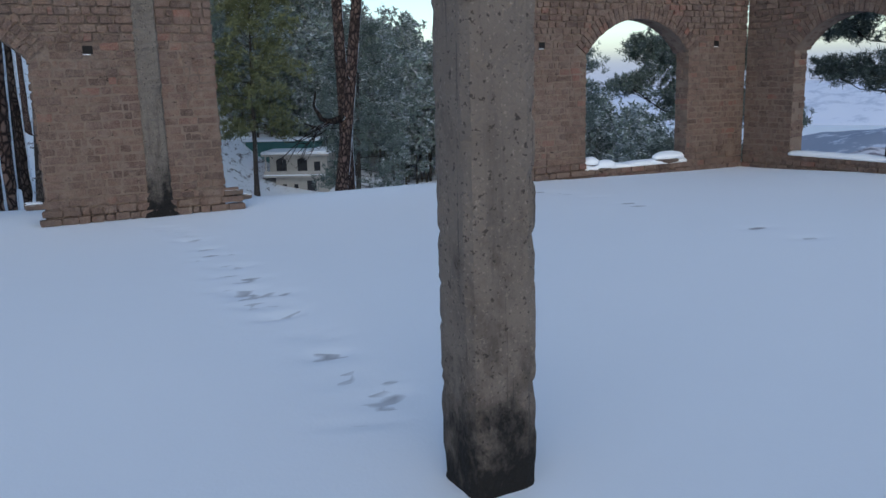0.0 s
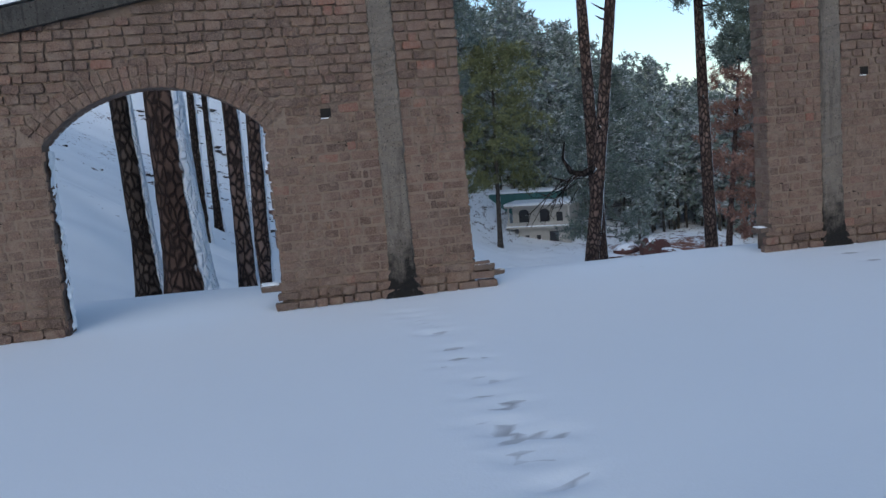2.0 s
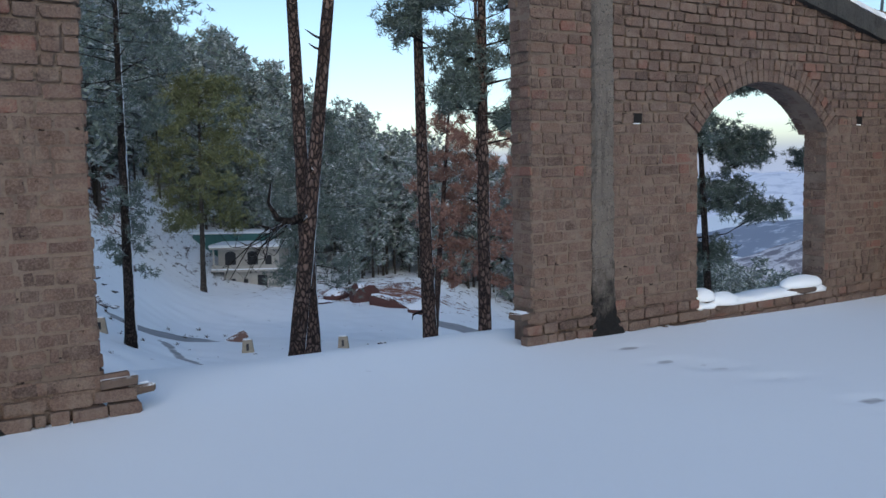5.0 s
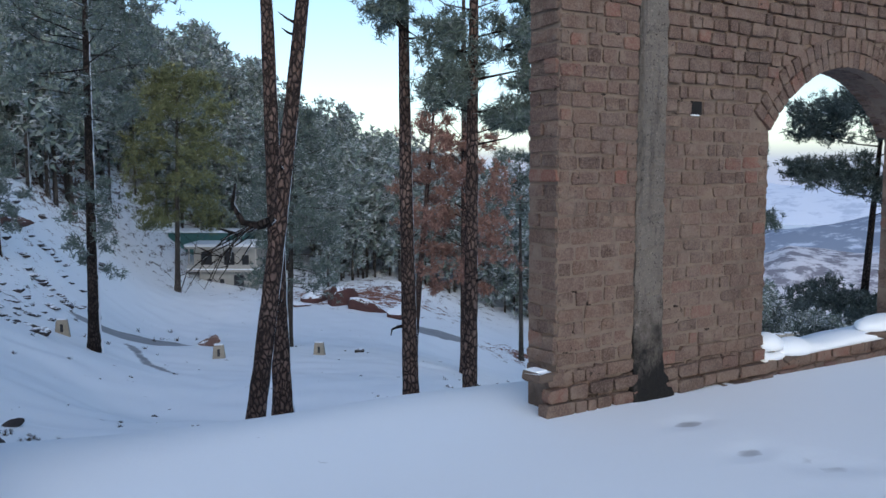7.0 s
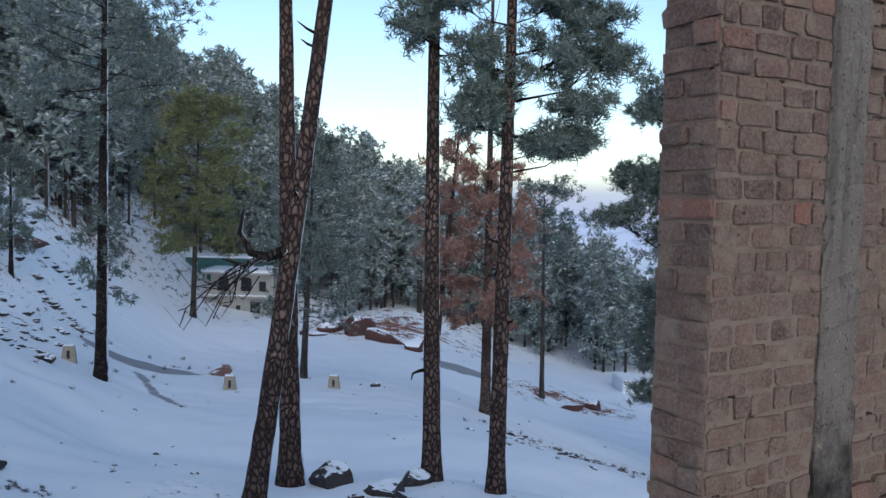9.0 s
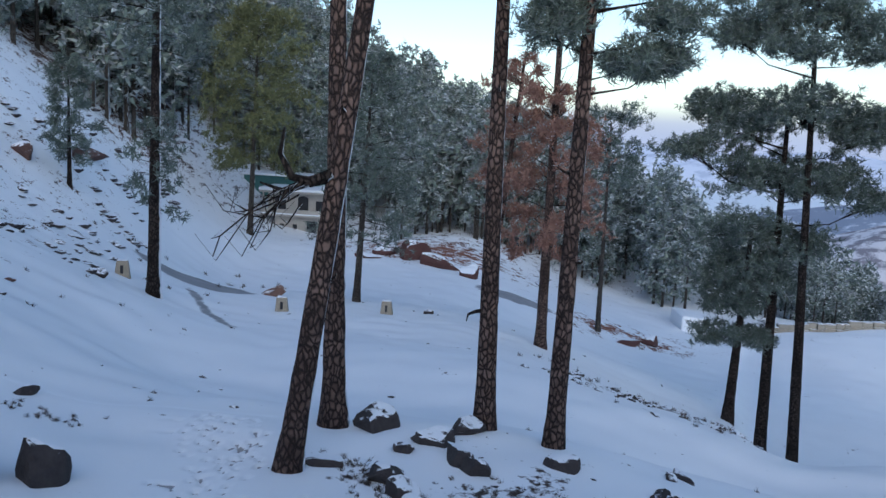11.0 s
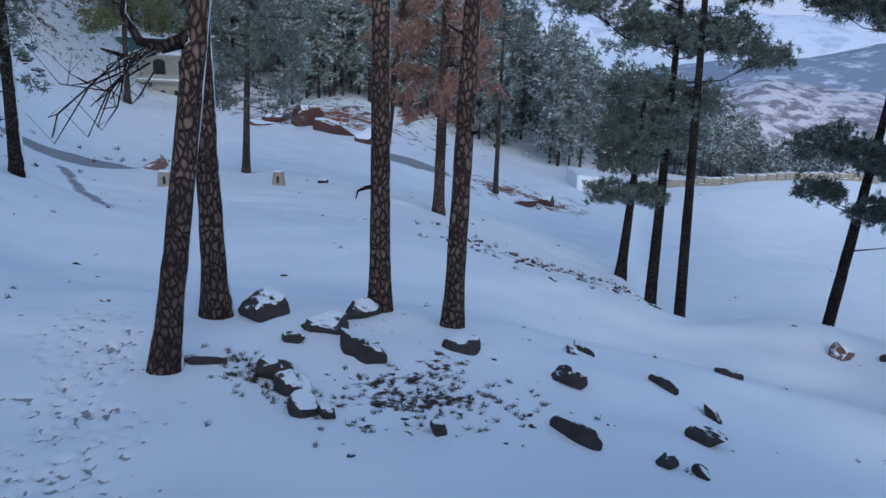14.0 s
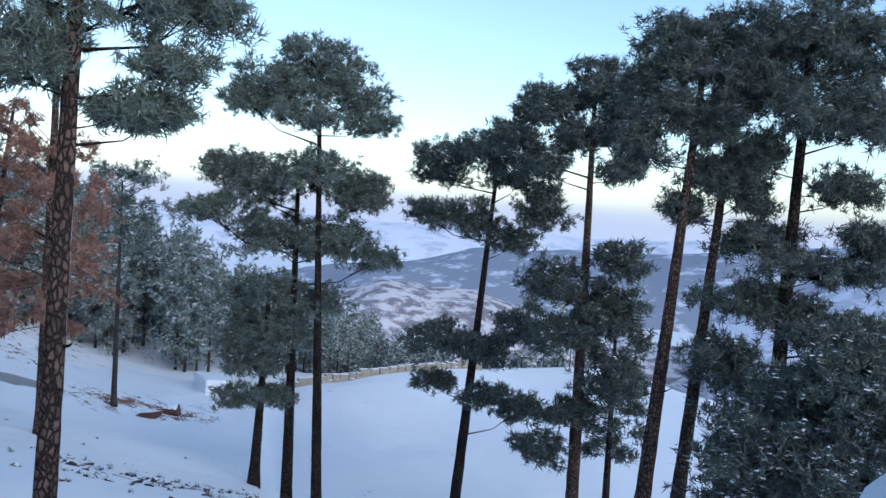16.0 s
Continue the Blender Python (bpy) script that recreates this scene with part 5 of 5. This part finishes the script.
# ---- dry grass breaking the snow ----
def dry_grass():
    rng = np.random.RandomState(31)
    spots = [(rng.normal(1.0, 0.9), rng.normal(23.9, 0.55)) for _ in range(150)] + [(-2.6 + 1.7 * k + rng.normal(0, 0.22), 25.9 - 2.7 * k + rng.normal(0, 0.3)) for k in rng.uniform(0, 1, 90)]
    spots += [(rng.normal(9.5, 3.6), rng.normal(46, 3.2)) for _ in range(70)]
    spots += [(-14 - rng.exponential(15), rng.uniform(34, 85)) for _ in range(70)]
    spots += [(rng.normal(-8.9, 0.4), rng.normal(26.8, 0.3)) for _ in range(24)]
    spots += [(rng.normal(-9.3, 0.7), rng.normal(21.9, 0.5)) for _ in range(50)]
    spots += [(rng.uniform(-8, 14), rng.uniform(21, 33)) for _ in range(22)]
    c = np.array([[x, y, float(ground(x, y))] for x, y in spots])
    size = 0.065 + 0.0035 * np.maximum(c[:, 1] - 25, 0)
    out = []
    for p, s in zip(c, size):
        out.append(crown_tris(rng, p[None], np.array([[0, 0, 0.9]]), 26, 1.6 * s, 0.09 * s))
    tagged(new("dry_grass", tris_mesh("dry_grass", np.concatenate(out), [M_GRASS])), "dark dry grass and bracken breaking through the snow", "grass", kind="stuff")


M_GRASS = make_needles("dry_grass", (0.035, 0.026, 0.022), (0.11, 0.08, 0.06))
dry_grass()


# ---- house below the wood ----
M_PLASTER = make_plain("grey_plaster", (0.30, 0.29, 0.27), (0.44, 0.42, 0.39), 0.9, 1.2)
M_TEAL = make_plain("teal_sheet", (0.03, 0.10, 0.10), (0.06, 0.16, 0.155), 0.5, 2.0)
# near-black: shade inside the house openings put into colour, and kerb stripe paint
M_DARK = make_plain("opening_shade_and_paint", (0.012, 0.014, 0.018), (0.03, 0.032, 0.038), 0.4, 2.0)


def slab(parent, name, lo, hi, mat, label="", bevel=0.03):
    bm = bmesh.new()
    box(bm, lo, hi, bevel)
    return part(name, bm, mat, parent, label)


def house_window(parent, x, y, z, w, h, arched):
    """Opening's shade painted as a dark panel; raised frame and sill, wall faces -y."""
    win = new("window")
    win.parent = parent
    bm = bmesh.new()
    n = 8
    top = [(x + w / 2 * math.cos(a), z + h + (w / 2 * math.sin(a) * 0.6 if arched else 0)) for a in np.linspace(0, math.pi, n)]
    prism(bm, [(x - w / 2, z), (x + w / 2, z)] + top, y - 0.03, y + 0.1)
    part("opening_panel", bm, M_DARK, win)
    for lo, hi in (((x - w / 2 - 0.1, y - 0.08, z), (x - w / 2, y + 0.05, z + h)), ((x + w / 2, y - 0.08, z), (x + w / 2 + 0.1, y + 0.05, z + h))):
        slab(win, "window_frame", lo, hi, M_PLASTER, "", 0.01)
    slab(win, "window_sill", (x - w / 2 - 0.15, y - 0.18, z - 0.1), (x + w / 2 + 0.15, y + 0.05, z), M_SNOW)


def house():
    ob = tagged(new("house"), "two-storey plastered house with snow on slabs and a teal roof", "house")
    ob.matrix_world = Matrix.Translation(HOUSE) @ Matrix.Rotation(radians(-6), 4, "Z")
    slab(ob, "ground_storey", (-3.2, 0, -2.5), (4.4, 7, 2.7), M_PLASTER)
    slab(ob, "upper_storey", (-3.9, 0, 2.95), (4.2, 7, 5.7), M_PLASTER)
    slab(ob, "balcony_slab", (-4.6, -1.2, 2.7), (5.0, 7, 2.95), M_PLASTER)
    slab(ob, "balcony_snow", (-4.6, -1.25, 2.95), (5.0, -0.05, 3.12), M_SNOW, "snow lying on the slab", 0.05)
    slab(ob, "roof_slab", (-4.8, -1.1, 5.7), (5.0, 7.5, 5.95), M_PLASTER)
    slab(ob, "roof_snow", (-4.85, -1.15, 5.95), (5.05, 7.55, 6.35), M_SNOW, "thick snow on the roof", 0.12)
    slab(ob, "rear_storey", (-9.0, 5, 3.0), (1.5, 11, 7.4), M_TEAL, "teal painted rear storey")
    slab(ob, "rear_roof_snow", (-9.4, 4.6, 7.4), (2.0, 11.4, 7.7), M_SNOW, "", 0.1)
    for x, w, h, arched in ((-2.2, 1.5, 1.4, True), (0.8, 1.5, 1.4, True), (3.0, 0.9, 1.3, False)):
        house_window(ob, x, 0.0, 3.5, w, h, arched)
    for x, z, w, h in ((-1.9, 1.0, 0.6, 0.6), (-0.2, 1.0, 0.6, 0.6)):
        house_window(ob, x, 0.0, z, w, h, False)
    slab(ob, "door", (1.4, -0.05, 0.0), (2.7, 0.1, 2.1), M_DARK, "dark panel painted as the shaded doorway")
    for x in (-4.2, 0.3, 4.6):
        slab(ob, "balcony_post", (x - 0.1, -1.1, 2.95), (x + 0.1, -0.9, 5.7), M_PLASTER)
    slab(ob, "parapet", (-4.5, -1.15, 3.1), (4.9, -1.0, 3.6), M_PLASTER)


HOUSE = (-20.2, 117.5, -14.1)
house()

# ---- roadside stones ----
M_PAINT = make_plain("yellow_painted_stone", (0.20, 0.165, 0.12), (0.38, 0.34, 0.28), 0.85, 5.0)


def kerb_stone(x, y, turn):
    ob = tagged(new("kerb_stone"), "tapered stone block with faded yellow and white paint", "kerb stone", "kerb stones along the road")
    ob.matrix_world = Matrix.Translation((x, y, float(ground(x, y)))) @ Matrix.Rotation(turn, 4, "Z")
    bm = bmesh.new()
    for v in box(bm, (-0.42, -0.25, -0.3), (0.42, 0.25, 0.85), 0.05, 0.015, random.Random(int(x * 10))):
        v.co.x *= 1 - 0.35 * max(v.co.z, 0)
        v.co.y *= 1 - 0.3 * max(v.co.z, 0)
    part("block", bm, M_PAINT, ob)
    bm = bmesh.new()
    box(bm, (-0.08, -0.235, 0.15), (0.08, -0.2, 0.6), 0.01)
    part("stripe", bm, M_DARK, ob, "dark painted stripe")
    bm = bmesh.new()
    box(bm, (-0.28, -0.18, 0.83), (0.28, 0.18, 0.92), 0.035)
    part("snow_cap", bm, M_SNOW, ob)


for x, y, a in ((-10.2, 58.4, 0.1), (-4.24, 62.5, -0.1), (-18.3, 54.9, 0.2)):
    kerb_stone(x, y, a)


# ---- field wall and embankment beyond the level field ----
def field_wall():
    wall = tagged(new("field_wall"), "low dry wall of pale stones capped with snow", "stone wall")
    rng = random.Random(8)
    stones = []
    for k in range(5):
        bm = bmesh.new()
        box(bm, (-0.5, -0.5, -0.5), (0.5, 0.5, 0.5), 0.12, 0.07, random.Random(k))
        stones.append(to_mesh("stone", bm, M_STONE))
    a, b = Vector((34, 102.5)), Vector((66, 106))
    d = (b - a).normalized()
    s = 0.0
    while s < (b - a).length:
        l = rng.uniform(0.7, 1.6)
        p = a + d * (s + l / 2)
        z = float(ground(p.x, p.y))
        zz = z - 0.3
        for row in range(2):
            h = rng.uniform(0.5, 0.75)
            ob = new("stone", rng.choice(stones))
            ob.parent = wall
            ob.matrix_basis = Matrix.Translation((p.x, p.y, zz + h / 2)) @ Matrix.Rotation(math.atan2(d.y, d.x) + rng.uniform(-0.1, 0.1), 4, "Z") @ Matrix.Diagonal((l, 0.8, h, 1))
            zz += h
        s += l


def embankment():
    ob = tagged(new("embankment"), "snow-plastered end wall of the level field", "wall")
    z = float(ground(27, 102)) - 1.0
    bm = bmesh.new()
    for v in box(bm, (26.5, 101, z), (30.5, 106, z + 2.7), 0.15, 0.05, random.Random(3)):
        if v.co.z > z + 2:
            v.co.z -= 0.10 * (v.co.x - 26.5)
    part("bank", bm, M_SNOW, ob)


field_wall()
embankment()


# ---- stones and sills in the arched openings ----
M_STONE_SILL = make_rock("sill_rock", (0.07, 0.052, 0.043), (0.15, 0.11, 0.09), 0.75)


def sill_stone(u, w, z, size, seed, label="rough sill stone under a pillow of snow"):
    ob = tagged(new("sill_stone"), label, "stone", "stones on the sill")
    ob.matrix_world = WALL @ Matrix.Translation((u, w, z))
    me = rock_mesh(seed, size, M_STONE_SILL, detail=2)
    part("stone", me, None, ob)
    bm = bmesh.new()
    bmesh.ops.create_icosphere(bm, subdivisions=3, radius=1.0)
    for v in bm.verts:
        k = 1 + 0.1 * noise.noise(v.co * 2 + Vector((seed, 0, 0)))
        v.co = Vector((v.co.x * size[0] * 0.9 * k, v.co.y * size[1] * 0.9 * k, size[2] * 0.5 + max(v.co.z, -0.3) * 0.095 * k - 0.012))
    part("snow_pillow", bm, M_SNOW, ob, "rounded cap of snow", True)


sill_stone(7.84, 0.08, 0.13, (0.17, 0.15, 0.10), 61)
sill_stone(8.10, 0.02, 0.08, (0.2, 0.15, 0.09), 62)
sill_stone(9.46, 0.06, 0.13, (0.36, 0.16, 0.09), 64)


def ledge_stone(u, w, z, size, seed):
    ob = tagged(new("ledge_stone"), "flat brick-shaped ledge stone at the foot of the pier", "stone", "ledge stones")
    ob.matrix_world = WALL @ Matrix.Translation((u, w, z)) @ Matrix.Rotation(0.05 * seed, 4, "Z")
    bm = bmesh.new()
    box(bm, [-s for s in size], size, 0.012, 0.008, random.Random(seed))
    part("stone", bm, M_STONE_SILL, ob)
    bm = bmesh.new()
    box(bm, (-size[0] * 0.8, -size[1] * 0.5, size[2] - 0.008), (size[0] * 0.7, size[1] * 0.8, size[2] + 0.008), 0.006, 0.004, random.Random(seed))
    part("snow_cap", bm, M_SNOW, ob)


for u, w, z, size, seed in ((2.2, 0.05, 0.20, (0.12, 0.1, 0.035), 1), (2.33, 0.06, 0.13, (0.09, 0.09, 0.03), 2), (5.50, 0.03, 0.25, (0.06, 0.09, 0.032), 1), (-0.02, 0.1, 0.22, (0.10, 0.12, 0.035), 1)):
    ledge_stone(u, w, z, size, seed)


def reveal_snow():
    """Wind-driven snow plastered on the jamb under the west arch."""
    rng = random.Random(6)
    ob = tagged(new("snow_crust"), "crust of wind-driven snow on the arch jamb", "snow")
    ob.matrix_world = WALL
    bm = bmesh.new()
    rows, cols = 40, 6
    grid = [[bm.verts.new((-1.955 + max(0.0, rng.gauss(0.012, 0.012)), 0.10 + (TH - 0.10) * j / cols + (rng.uniform(-0.05, 0.03) if j == 0 else 0), 0.02 + 1.75 * i / rows)) for j in range(cols + 1)] for i in range(rows + 1)]
    for i in range(rows):
        for j in range(cols):
            if rng.random() > 0.06:
                bm.faces.new((grid[i][j], grid[i][j + 1], grid[i + 1][j + 1], grid[i + 1][j]))
    part("crust", bm, M_SNOW, ob)


reveal_snow()


def snow_sill(name, matrix, a, b, top):
    """The low wall under an arched window with snow along its top."""
    ob = tagged(new(name), "low brick sill wall topped with smooth snow", kind="structure")
    ob.matrix_world = matrix
    bm = bmesh.new()
    box(bm, (a, 0.012, -0.4), (b, TH, top), 0.01)
    part("sill_wall", bm, M_MORTAR, ob)
    rng = random.Random(name)
    u = a
    while u < b - 0.05:
        l = min(rng.uniform(0.14, 0.3), b - u)
        brick = new("brick", rng.choice(BRICKS))
        brick.parent = ob
        brick.matrix_basis = Matrix.Translation((u + l / 2, 0.045, top - 0.055 + rng.uniform(-0.006, 0.006))) @ Matrix.Diagonal((l - 0.015, 0.11, 0.10, 1))
        u += l
    bm = bmesh.new()
    prev, n = None, 26
    for i in range(n + 1):
        u = a + (b - a) * i / n
        rise = 0.075 + 0.025 * noise.noise(Vector((u * 2.5, top, 1.0)))
        ring = [bm.verts.new(c) for c in ((u, -0.03, top), (u, -0.035, top + 0.5 * rise), (u, 0.02, top + 0.95 * rise), (u, TH * 0.55, top + rise), (u, TH, top + 0.8 * rise), (u, TH + 0.02, top))]
        if prev:
            for q in range(6):
                r = (q + 1) % 6
                bm.faces.new((prev[q], prev[r], ring[r], ring[q]))
        else:
            bm.faces.new(ring)
        prev = ring
    bm.faces.new(prev[::-1])
    part("sill_snow", bm, M_SNOW, ob, "", True)


snow_sill("window_sill_1", EAST, 1.0, 3.0, 0.15)
snow_sill("window_sill_2", WALL, 7.7, 9.79, 0.06)


# ---- remains of the roof steel over the side wall ----
def roof_truss():
    ob = tagged(new("roof_truss"), "rusting remnant of light steel roof framing", "truss")
    ob.matrix_world = WALL
    for name, p, q, r in (("chord", (9.9, 0.5, 3.25), (11.6, -0.2, 3.75), 0.03), ("strut", (10.9, 0.08, 2.9), (10.95, 0.05, 3.9), 0.018), ("strut", (11.1, 0.06, 2.9), (11.1, 0.05, 4.0), 0.018), ("strut", (11.25, 0.04, 2.9), (11.28, 0.02, 4.0), 0.018)):
        v, f = tube([p, q], [r, r], 6)
        part(name, mesh_of(name, v, f, [M_STEEL]), None, ob)


M_STEEL = make_plain("weathered_steel", (0.05, 0.075, 0.085), (0.12, 0.15, 0.16), 0.55, 9.0, 0.6)
roof_truss()


# ---- bricks, course by course ----
for wall, slots, near in walls:
    lay(slots, wall, near)
